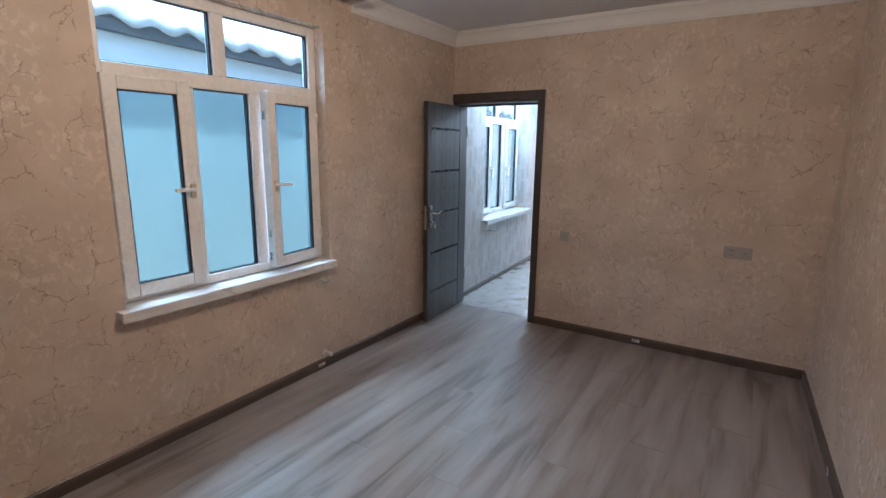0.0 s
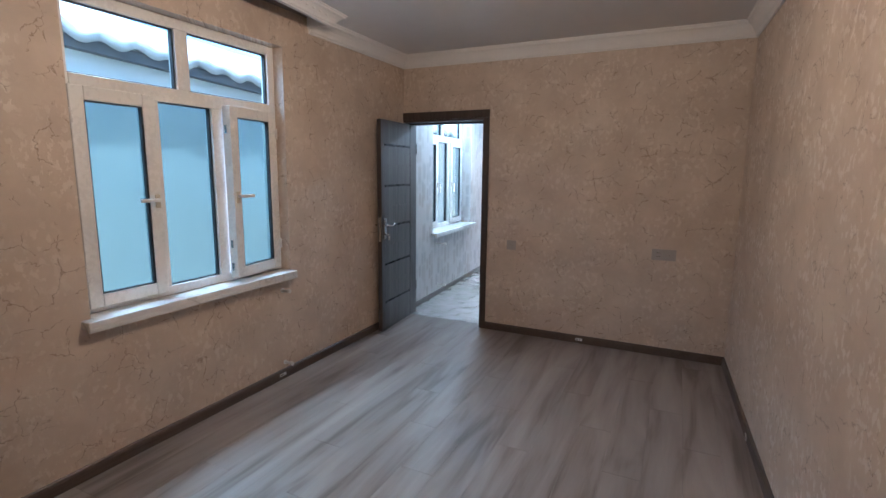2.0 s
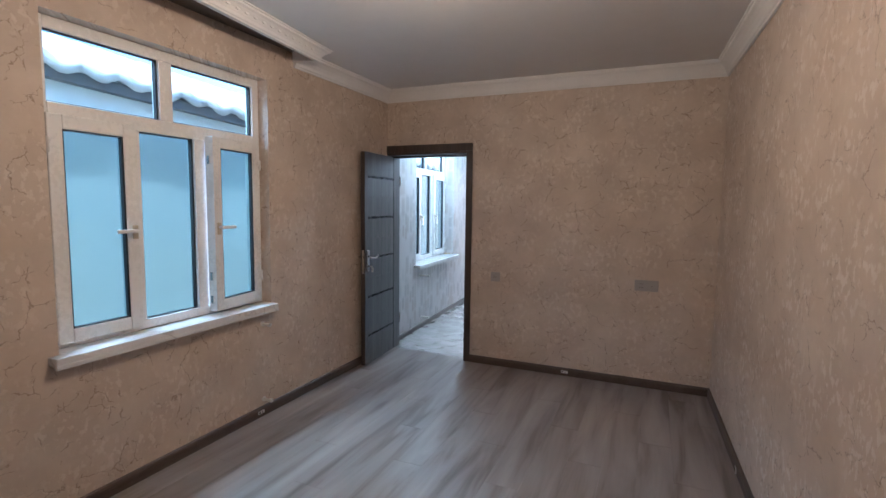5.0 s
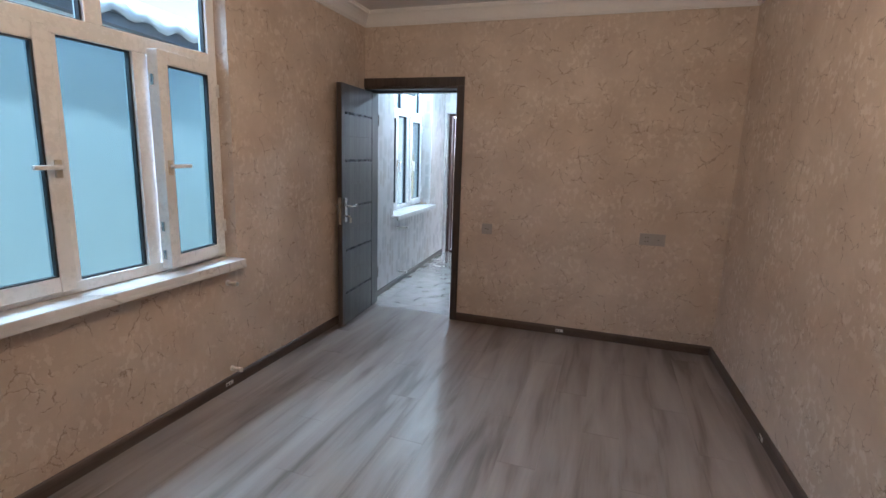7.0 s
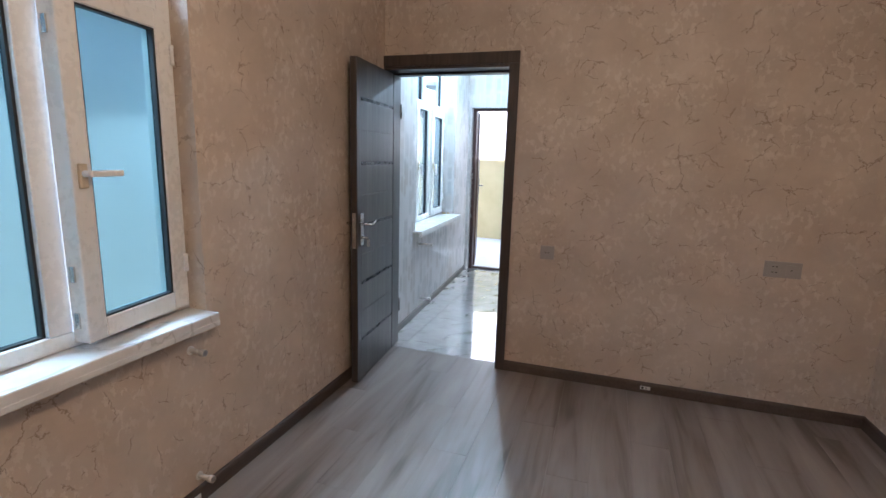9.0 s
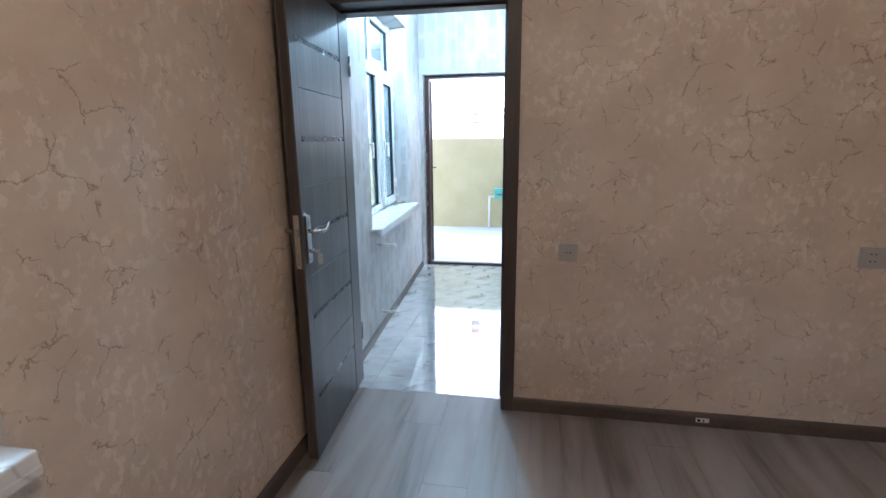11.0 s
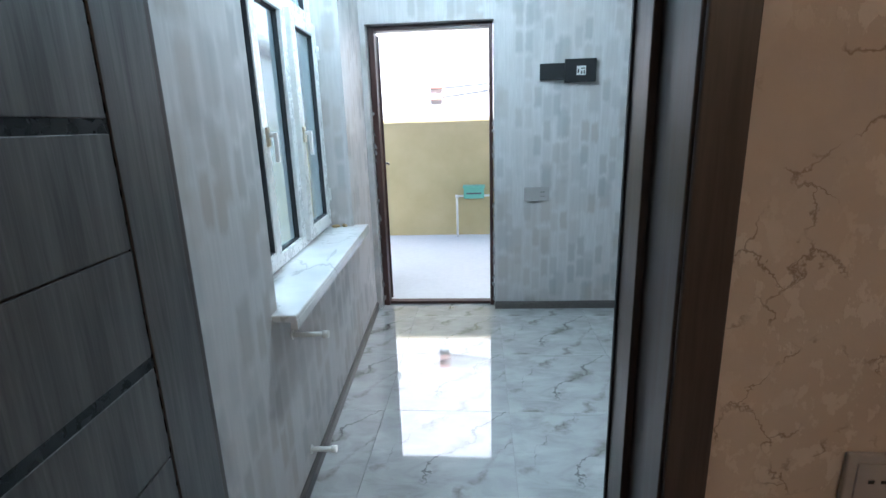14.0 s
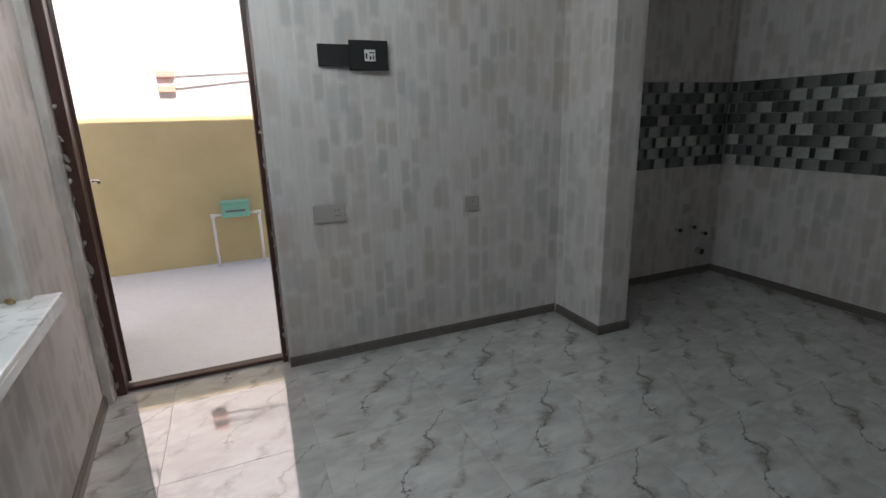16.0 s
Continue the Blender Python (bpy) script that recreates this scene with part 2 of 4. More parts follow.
def door_wood(name, dark, light, upright=True, rough=0.38):
    k = Mat(name, rough)
    p = k.where("object")
    sc = (70, 70, 3.2) if upright else (70, 3.2, 70)
    g = k.noise(k.scaled(p, sc), 1.0, 6, 0.65, 0.5)
    b = k.noise(k.scaled(p, tuple(c / 7 for c in sc)), 1.0, 3, 0.6)
    f = k.math("ADD", k.math("MULTIPLY", g.outputs[0], 0.65), k.math("MULTIPLY", b.outputs[0], 0.35))
    k.color(k.ramp(f, ((0.34, dark), (0.66, light))))
    k.rough(k.ramp(g.outputs[0], ((0.3, rough - 0.06), (0.7, rough + 0.10))))
    k.bump(g.outputs[0], 0.22, 0.001)
    return k.m


def glass(name, frosted, tint=(0.285, 0.455, 0.485), blur=(0.268, 0.272)):
    k = Mat(name, 0.0, 0.0, (0.93, 0.97, 0.97))
    out = k.t.nodes["Material Output"]
    if frosted:
        k.b.inputs["Transmission Weight"].default_value = 1.0
        k.b.inputs["IOR"].default_value = 1.12
        fine = k.noise(k.where("object"), 260, 3)
        k.rough(k.ramp(fine.outputs[0], ((0.3, blur[0]), (0.7, blur[1]))))
        k.color(tint)
    else:
        clear = k.n("BsdfTransparent")
        clear.inputs[0].default_value = (0.84, 0.95, 0.965, 1)
        gloss = k.n("BsdfGlossy")
        gloss.inputs["Roughness"].default_value = 0.01
        fac = k.n("LayerWeight")
        fac.inputs[0].default_value = 0.5
        sheen = k.math("MULTIPLY_ADD", k.math("POWER", fac.outputs["Facing"], 4.0), 0.6, 0.05, clamp=True)
        m = k.n("MixShader")
        k.put(sheen, m.inputs[0])
        k.put(clear.outputs[0], m.inputs[1])
        k.put(gloss.outputs[0], m.inputs[2])
        k.put(m.outputs[0], out.inputs[0])
    return k.m


def glow(name, color, strength):
    k = Mat(name, 0.2)
    k.b.inputs["Emission Color"].default_value = (*color, 1)
    k.b.inputs["Emission Strength"].default_value = strength
    return k.m


def two_tone_render():
    """Rough yellow render below a white upper coat with an uneven brushed border."""
    k = Mat("yellow_and_white_render", 0.85)
    p = k.where()
    s = k.n("SeparateXYZ")
    k.put(p, s.inputs[0])
    edge = k.math("ADD", s.outputs[2], k.math("MULTIPLY", k.noise(p, 5, 3).outputs[0], 0.03))
    f = k.ramp(k.math("SUBTRACT", edge, 1.0), ((0.455, 0.0), (0.475, 1.0)))
    n1, n2 = k.noise(p, 2.5, 5), k.noise(p, 60, 4)
    yel = k.ramp(n1.outputs[0], ((0.3, (0.50, 0.41, 0.21)), (0.7, (0.58, 0.48, 0.26))))
    k.color(k.mix(f, yel, (0.80, 0.77, 0.74)))
    k.bump(n2.outputs[0], 0.4, 0.004)
    return k.m


M_PAPER1 = crackle_wallpaper()
M_PAPER2 = brushed_wallpaper()
M_LAM = laminate()
M_TILE = marble_tile()
M_SILL = sill_marble()
M_DOOR = door_wood("dark_grey_oak_veneer", (0.022, 0.021, 0.021), (0.135, 0.127, 0.122))
M_JAMB = door_wood("dark_brown_oak_veneer", (0.035, 0.026, 0.022), (0.085, 0.064, 0.054))
# also colours the sheet that paints the curtain slot's shade
M_BASE1 = door_wood("dark_brown_baseboard_and_shade", (0.060, 0.043, 0.035), (0.115, 0.085, 0.070), False)
M_BASE2 = door_wood("grey_brown_baseboard", (0.070, 0.060, 0.054), (0.125, 0.110, 0.100), False)
M_PVC = plain("white_window_plastic", (0.78, 0.77, 0.75), 0.28, vary=0.03, bump=0.03)
M_RUBBER = plain("black_rubber_seal", (0.015, 0.017, 0.02), 0.6)
M_CEIL = plain("white_ceiling_paint", (0.74, 0.73, 0.72), 0.8, grain=90, vary=0.03, kind="world")
M_PLASTER = plain("white_moulded_plaster", (0.80, 0.79, 0.77), 0.65, grain=60, vary=0.04)
M_CHROME = plain("brushed_chrome", (0.62, 0.61, 0.60), 0.24, 1.0, vary=0.08)
M_BRASS = plain("worn_brass_screw", (0.45, 0.34, 0.18), 0.35, 1.0)
M_BLACKGLASS = plain("black_lacquer_strip", (0.006, 0.007, 0.008), 0.28, vary=0.04, bump=0.0, spec=0.3)
M_BLACK = plain("matt_black_plastic", (0.007, 0.007, 0.008), 0.7)
M_SOCKET = plain("grey_beige_socket_plastic", (0.37, 0.34, 0.32), 0.38, vary=0.04)
M_SOCKWHITE = plain("white_socket_plastic", (0.76, 0.75, 0.73), 0.35, vary=0.04)
M_HOLE = plain("dark_socket_hole", (0.01, 0.01, 0.01), 0.8)
M_STEEL = plain("dark_brown_steel_paint", (0.050, 0.020, 0.016), 0.35, vary=0.25)
M_FOAM = plain("grey_mortar_edge", (0.32, 0.31, 0.30), 0.9, grain=25, vary=0.35, bump=0.5)
M_RENDER = two_tone_render()
M_NEIGHBOUR = plain("pale_neighbour_render", (0.74, 0.76, 0.76), 0.9, grain=30, vary=0.06, bump=0.3, kind="world")
M_SLATE = plain("weathered_grey_slate", (0.66, 0.66, 0.66), 0.85, grain=20, vary=0.2, bump=0.3)
M_EAVE = plain("dark_eave_and_shade", (0.14, 0.145, 0.155), 0.7, vary=0.25)
M_SLAB = plain("pale_concrete_slab", (0.72, 0.735, 0.74), 0.7, grain=18, vary=0.07, bump=0.15, kind="world")
M_GROUND = plain("dusty_ground", (0.34, 0.31, 0.27), 0.95, grain=9, vary=0.2, bump=0.4, kind="world")
M_PIPE = plain("white_plastic_pipe", (0.78, 0.77, 0.74), 0.35, vary=0.05)
M_GREEN = plain("mint_green_meter_box", (0.20, 0.52, 0.40), 0.4, vary=0.08)
M_GLASS = glass("clear_window_glass", False)
M_FROST = glass("frosted_window_glass", True)
M_DIM = glass("dimmed_window_glass", True, (0.34, 0.43, 0.45), (0.09, 0.11))
M_TAN = plain("tan_handle_plate", (0.56, 0.48, 0.36), 0.4)
M_BULB = glow("warm_lit_bulb_glass", (1.0, 0.70, 0.42), BULB_POWER)
M_COOLBULB = glow("cool_fill_bulb_glass", (0.75, 0.96, 1.0), KITCHEN_BULB_POWER)
M_RED = plain("faded_red_bracket", (0.62, 0.34, 0.26), 0.6)
M_WIRE = plain("pale_steel_rail", (0.72, 0.71, 0.69), 0.5, 0.0)
M_BRICK = plain("house_wall_core", (0.5, 0.47, 0.43), 0.9, grain=30, vary=0.1, bump=0.3, kind="world")


# ---- mesh helpers ----
def mesh_object(name, bm, mat, parent=None, smooth=False, at=None):
    me = bpy.data.meshes.new(name)
    bmesh.ops.recalc_face_normals(bm, faces=bm.faces)
    bm.to_mesh(me)
    bm.free()
    for m in mat if isinstance(mat, (list, tuple)) else (mat,):
        me.materials.append(m)
    if smooth:
        me.shade_smooth()
    ob = new(name, me)
    if at is not None:
        ob.matrix_basis = at if isinstance(at, Matrix) else Matrix.Translation(at)
    if parent is not None:
        ob.parent = parent
    return ob


def add_box(bm, lo, hi, bevel=0.0, index=0):
    c = [(a + b) / 2 for a, b in zip(lo, hi)]
    s = [abs(b - a) for a, b in zip(lo, hi)]
    r = bmesh.ops.create_cube(bm, size=1.0, matrix=Matrix.Translation(c) @ Matrix.Diagonal((*s, 1)))
    faces = {f for v in r["verts"] for f in v.link_faces}
    if bevel:
        edges = list({e for v in r["verts"] for e in v.link_edges})
        out = bmesh.ops.bevel(bm, geom=edges, offset=bevel, segments=2, affect="EDGES", profile=0.5)
        faces = set(out["faces"]) | {f for f in faces if f.is_valid}
    for f in faces:
        f.material_index = index
    return r


def box(name, lo, hi, mat, parent=None, bevel=0.0, at=None):
    """A box from lo to hi, with its origin at the middle of its base."""
    bm = bmesh.new()
    o = Vector(((lo[0] + hi[0]) / 2, (lo[1] + hi[1]) / 2, lo[2]))
    add_box(bm, Vector(lo) - o, Vector(hi) - o, bevel)
    return mesh_object(name, bm, mat, parent, at=o if at is None else at @ Matrix.Translation(o))


def add_cyl(bm, a, b, r, seg=20, r2=None, index=0):
    a, b = Vector(a), Vector(b)
    m = Matrix.Translation((a + b) / 2) @ (b - a).to_track_quat("Z", "Y").to_matrix().to_4x4()
    out = bmesh.ops.create_cone(bm, cap_ends=True, segments=seg, radius1=r, radius2=r if r2 is None else r2, depth=(b - a).length, matrix=m)
    for f in {f for v in out["verts"] for f in v.link_faces}:
        f.material_index = index
        f.smooth = len(f.verts) == 4


def cyl(name, a, b, r, mat, parent=None, seg=20, r2=None):
    bm = bmesh.new()
    add_cyl(bm, a, b, r, seg, r2)
    return mesh_object(name, bm, mat, parent)


def lathe(name, profile, mat, parent=None, seg=64, at=None):
    bm = bmesh.new()
    rings = [[bm.verts.new((r * math.cos(2 * math.pi * i / seg), r * math.sin(2 * math.pi * i / seg), z)) for i in range(seg)] for r, z in profile]
    for a, b in zip(rings, rings[1:]):
        for i in range(seg):
            bm.faces.new((a[i], a[(i + 1) % seg], b[(i + 1) % seg], b[i]))
    bm.faces.new(rings[0])
    bm.faces.new(rings[-1])
    bmesh.ops.remove_doubles(bm, verts=bm.verts, dist=1e-5)
    return mesh_object(name, bm, mat, parent, True, at)


def wall(name, start, end, z0, z1, thick, mat, holes=(), label=""):
    """A wall whose visible face runs from start to end (plan points); thickness to the right of that way. holes: (u0, u1, v0, v1)."""
    start, end = Vector((*start, 0)), Vector((*end, 0))
    d = (end - start).normalized()
    out = Vector((d.y, -d.x, 0))
    length = (end - start).length
    us = sorted({0.0, length, *(h[0] for h in holes), *(h[1] for h in holes)})
    vs = sorted({z0, z1, *(h[2] for h in holes), *(h[3] for h in holes)})
    us, vs = [u for u in us if 0 <= u <= length], [v for v in vs if z0 <= v <= z1]

    def solid(i, j):
        if not (0 <= i < len(us) - 1 and 0 <= j < len(vs) - 1):
            return False
        u, v = (us[i] + us[i + 1]) / 2, (vs[j] + vs[j + 1]) / 2
        return not any(h[0] < u < h[1] and h[2] < v < h[3] for h in holes)

    bm = bmesh.new()
    verts = {}

    def vert(i, j, side):
        key = (i, j, side)
        if key not in verts:
            verts[key] = bm.verts.new(d * us[i] + out * (thick * side) + Vector((0, 0, vs[j])))
        return verts[key]

    for i in range(len(us) - 1):
        for j in range(len(vs) - 1):
            if not solid(i, j):
                continue
            for side in (0, 1):
                bm.faces.new([vert(*q, side) for q in ((i, j), (i + 1, j), (i + 1, j + 1), (i, j + 1))])
            for (di, dj), (a, b) in (((-1, 0), ((i, j), (i, j + 1))), ((1, 0), ((i + 1, j), (i + 1, j + 1))),
                                     ((0, -1), ((i, j), (i + 1, j))), ((0, 1), ((i, j + 1), (i + 1, j + 1)))):
                if not solid(i + di, j + dj):
                    bm.faces.new((vert(*a, 0), vert(*b, 0), vert(*b, 1), vert(*a, 1)))
    ob = mesh_object(name, bm, mat, at=start)
    return tagged(ob, label, "wall", kind="structure")


def run(name, profile, start, end, mat, mitre=(0, 0), parent=None):
    """A moulding: profile of (out, up) pulled from start to end (3D points); out lies to the left of the way. mitre lengthens by out."""
    a, b = Vector(start), Vector(end)
    d = (b - a).normalized()
    left = Vector((-d.y, d.x, 0))
    bm = bmesh.new()
    ends = []
    for base, s, k in ((Vector((0, 0, 0)), 1, mitre[0]), (b - a, -1, mitre[1])):
        ends.append([bm.verts.new(base + left * o + Vector((0, 0, h)) + d * (o * k * s)) for o, h in profile])
    n = len(profile)
    for i in range(n):
        bm.faces.new((ends[0][i], ends[0][(i + 1) % n], ends[1][(i + 1) % n], ends[1][i]))
    bm.faces.new(ends[0])
    bm.faces.new(ends[1])
    return mesh_object(name, bm, mat, parent, at=a)


def thing(name, loc, label, category, group="", rot=0.0):
    ob = new(name)
    ob.empty_display_size = 0.1
    ob.matrix_basis = pose(*loc, 0, 0, rot)
    return tagged(ob, label, category, group)


# ---- plan ----
XL, YD, CEIL = -2.43, 4.20, 2.64          # bedroom: window wall, door wall, ceiling
XR_FAR, XR_NEAR, YB = 0.56, 0.79, -1.6   # the slightly skewed long wall, the back wall
DX0, DX1, DZ = -2.44, -1.572, 2.01        # doorway
KY0, KY1, KXL, KXR, KCEIL = 4.47, 7.09, -2.483, 1.90, 2.80
KXN, KYA = -2.645, 7.275                  # far end of the skewed window wall, alcove wall
KTURN = math.degrees(math.atan2(KXL - KXN, KY1 - KY0))
WIN = (1.14, 2.525, 0.805, 2.375)          # bedroom window opening
KWIN = (0.56, 1.945, 0.799, 2.369)        # kitchen window opening, along its wall
OX0, OX1, OZ = -2.607, -1.73, 2.05        # outer doorway
PIL = (0.125, 0.35, 6.645)                # pillar


def on_kitchen_wall(u, out=0.0, z=0.0):
    """A pose on the kitchen's window wall, u metres along it; x points into the room."""
    a = radians(KTURN)
    return pose(KXL - math.sin(a) * u + math.cos(a) * out, KY0 + math.cos(a) * u + math.sin(a) * out, z, 0, 0, KTURN)


def structure():
    # bedroom walls
    tagged(wall("wall_west", (XL, YB), (XL, YD), 0, CEIL + 0.16, -0.18, M_PAPER1, [(WIN[0] - YB, WIN[1] - YB, WIN[2] - 0.045, WIN[3])]),
           "beige crackle-patterned wallpaper wall with a window opening")
    tagged(wall("wall_east", (XR_FAR, YD), (XR_NEAR, YB), 0, CEIL + 0.16, -0.15, M_PAPER1), "long beige crackle-patterned wallpaper wall")
    tagged(wall("wall_south", (XR_NEAR + 0.1, YB), (XL, YB), 0, CEIL + 0.16, -0.2, M_PAPER1), "plain beige wallpapered back wall")
    ob = wall("wall_north", (XL - 0.30, YD), (XR_FAR + 0.15, YD), 0, CEIL + 0.16, -0.149, M_PAPER1,
              [(DX0 - 0.03 - XL + 0.30, DX1 + 0.03 - XL + 0.30, 0, DZ + 0.03)])
    tagged(ob, "beige crackle wallpaper wall with a doorway")
    # kitchen walls
    ob = wall("wall_kitchen_south", (KXL - 0.3, KY0), (KXR + 0.2, KY0), 0, KCEIL + 0.2, 0.119, M_PAPER2,
              [(DX0 - 0.03 - KXL + 0.3, DX1 + 0.03 - KXL + 0.3, 0, DZ + 0.03)])
    tagged(ob, "grey dabbed wallpaper wall round the inner doorway")
    tagged(wall("wall_kitchen_west", (KXL, KY0), on_kitchen_wall(2.80).translation.xy, 0, KCEIL + 0.2, -0.24, M_PAPER2,
                [(KWIN[0], KWIN[1], KWIN[2] - 0.04, KWIN[3])]), "grey dabbed wallpaper wall with a window opening")
    tagged(wall("wall_kitchen_north", (KXN, KY1), (PIL[0] + 0.1, KY1 + 0.02), 0, KCEIL + 0.2, -0.19, M_PAPER2,
                [(OX0 - KXN, OX1 - KXN, 0, OZ)]), "grey dabbed wallpaper wall with the outer doorway")
    tagged(wall("wall_kitchen_alcove", (PIL[1] - 0.1, KYA), (KXR + 0.2, KYA), 0, KCEIL + 0.2, -0.19, M_PAPER2), "grey dabbed wallpaper wall behind the cooking corner")
    tagged(wall("wall_kitchen_east", (KXR, KYA), (KXR, KY0), 0, KCEIL + 0.2, -0.2, M_PAPER2), "grey dabbed wallpaper wall beside the cooking corner")
    bm = bmesh.new()
    add_box(bm, (PIL[0], PIL[2], 0), (PIL[1], 7.34, KCEIL + 0.2), 0.006)
    tagged(mesh_object("pillar", bm, M_PAPER2), "wallpapered square wall pillar", "pillar", kind="structure")
    # ceilings and roof
    for name, lo, hi, text in (("ceiling", (XL - 0.3, YB - 0.2, CEIL), (XR_NEAR + 0.25, YD + 0.149, CEIL + 0.16), "smooth matt white ceiling"),
                               ("ceiling_kitchen", (KXL - 0.32, YD + 0.152, KCEIL), (KXR + 0.2, 7.46, KCEIL + 0.16), "smooth white kitchen ceiling")):
        tagged(box(name, lo, hi, M_CEIL), text, "ceiling", kind="structure")
    tagged(box("roof", (KXL - 0.55, YB - 0.5, 2.965), (KXR + 0.5, 7.44, 3.07), M_EAVE), "flat dark roof over the rooms", "roof", kind="structure")
    # sub-floors under the pieces
    tagged(box("floor_bedroom", (XL, YB, -0.12), (XR_NEAR + 0.02, YD + 0.09, -0.008), M_BASE1), "grey oak laminate plank floor", "floor", kind="structure")
    tagged(box("floor_kitchen", (KXN, YD + 0.09, -0.12), (KXR, KYA + 0.01, -0.008), M_FOAM), "polished grey marble tile floor", "floor", kind="structure")


structure()


CORNICE = [(0, 0), (0.014, 0), (0.017, 0.010), (0.024, 0.016), (0.030, 0.036), (0.044, 0.060), (0.062, 0.080), (0.078, 0.090), (0.080, 0.104), (0.090, 0.106), (0.090, 0.115), (0, 0.115)]
BASEBOARD = [(0, 0), (0.016, 0), (0.016, 0.05), (0.012, 0.064), (0.006, 0.07), (0, 0.07)]


def trims():
    z = CEIL - 0.115
    for start, end, m in (((XR_FAR, YD, z), (XL, YD, z), (1, 1)), ((XL, YD, z), (XL, 2.80, z), (1, 0)), ((XR_NEAR, YB, z), (XR_FAR, YD, z), (1, 1)), ((XL, YB, z), (XR_NEAR, YB, z), (0, 1))):
        tagged(run("trim", CORNICE, start, end, M_PLASTER, m), "white moulded plaster cornice under the ceiling", "cornice", kind="structure")
    zk = KCEIL - 0.115
    for start, end in (((PIL[0], KY1, zk), (KXN, KY1, zk)), ((KXN, KY1, zk), (KXL, KY0, zk)), ((KXL, KY0, zk), (KXR, KY0, zk)), ((KXR, KY0, zk), (KXR, KYA, zk)), ((KXR, KYA, zk), (PIL[1], KYA, zk))):
        tagged(run("trim", CORNICE, start, end, M_PLASTER, (1, 1)), "white moulded plaster cornice under the ceiling", "cornice", kind="structure")
    base1 = "dark brown wooden baseboard along the wall"
    for start, end, m in (((DX1 + 0.065, YD), (XR_FAR, YD), (0, 1)), ((XR_FAR, YD), (XR_NEAR, YB), (1, 1)), ((XR_NEAR, YB), (XL, YB), (1, 1)), ((XL, YB), (XL, YD), (1, 0))):
        tagged(run("baseboard", [(-o, h) for o, h in BASEBOARD], (*start, 0), (*end, 0), M_BASE1, (-m[0], -m[1])), base1, "baseboard", kind="structure")
    base2 = "narrow grey-brown baseboard along the wall"
    prof = [(-o, h * 0.8) for o, h in BASEBOARD]
    for start, end, m in (((KXL, KY0), (KXN, KY1), (1, 1)), ((OX1, KY1), (PIL[0], KY1 + 0.02), (0, 1)), ((PIL[0], KY1), (PIL[0], PIL[2]), (1, -1)), ((PIL[0], PIL[2]), (PIL[1], PIL[2]), (-1, -1)),
                          ((PIL[1], PIL[2]), (PIL[1], KYA), (-1, 1)), ((PIL[1], KYA), (KXR, KYA), (1, 1)), ((KXR, KYA), (KXR, KY0), (1, 1)), ((KXR, KY0), (DX1 + 0.07, KY0), (1, 0))):
        tagged(run("baseboard", prof, (*start, 0), (*end, 0), M_BASE2, (-m[0], -m[1])), base2, "baseboard", kind="structure")


trims()


# ---- curtain box with moulded front ----
def curtain_box():
    y0, y1, x = YB + 0.002, 2.80, -1.765
    t = thing("curtain_box", (x, y0, CEIL - 0.086), "white moulded curtain pelmet hung from the ceiling", "pelmet", rot=5.95)
    t.matrix_basis = t.matrix_basis @ Matrix.Diagonal((1, 1, 0.745, 1))
    L = (y1 - y0) / math.cos(radians(5.95))
    box("board", (-0.02, 0, 0.002), (0.0, L, 0.113), M_PLASTER, t)
    o = run("moulding", CORNICE, (0, L, 0), (0, 0, 0), M_PLASTER, (-1, 0))
    o.parent = t
    # painted shade of the curtain slot: dark sheet from the board to the wall
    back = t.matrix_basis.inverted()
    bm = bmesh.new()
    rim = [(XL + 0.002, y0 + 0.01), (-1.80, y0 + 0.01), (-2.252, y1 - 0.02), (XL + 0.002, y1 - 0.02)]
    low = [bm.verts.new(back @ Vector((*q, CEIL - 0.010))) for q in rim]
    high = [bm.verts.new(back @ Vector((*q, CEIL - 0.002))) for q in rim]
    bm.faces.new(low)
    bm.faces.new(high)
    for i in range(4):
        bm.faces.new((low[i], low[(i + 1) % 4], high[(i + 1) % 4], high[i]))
    tagged(mesh_object("slot_shade", bm, M_BASE1, t), "dark brown sheet painting the shade inside the slot")
    bm = bmesh.new()
    n = int(L / 0.075)
    for i in range(n):
        y = 0.03 + i * 0.075
        bmesh.ops.create_icosphere(bm, subdivisions=1, radius=0.016, matrix=Matrix.Translation((0.047, y, 0.060)) @ Matrix.Diagonal((0.5, 1.3, 0.8, 1)))
    tagged(mesh_object("bead", bm, M_PLASTER, t), kind="stuff")
    box("end_cap", (-0.19, L - 0.012, 0.002), (-0.02, L, 0.113), M_PLASTER, t)


curtain_box()


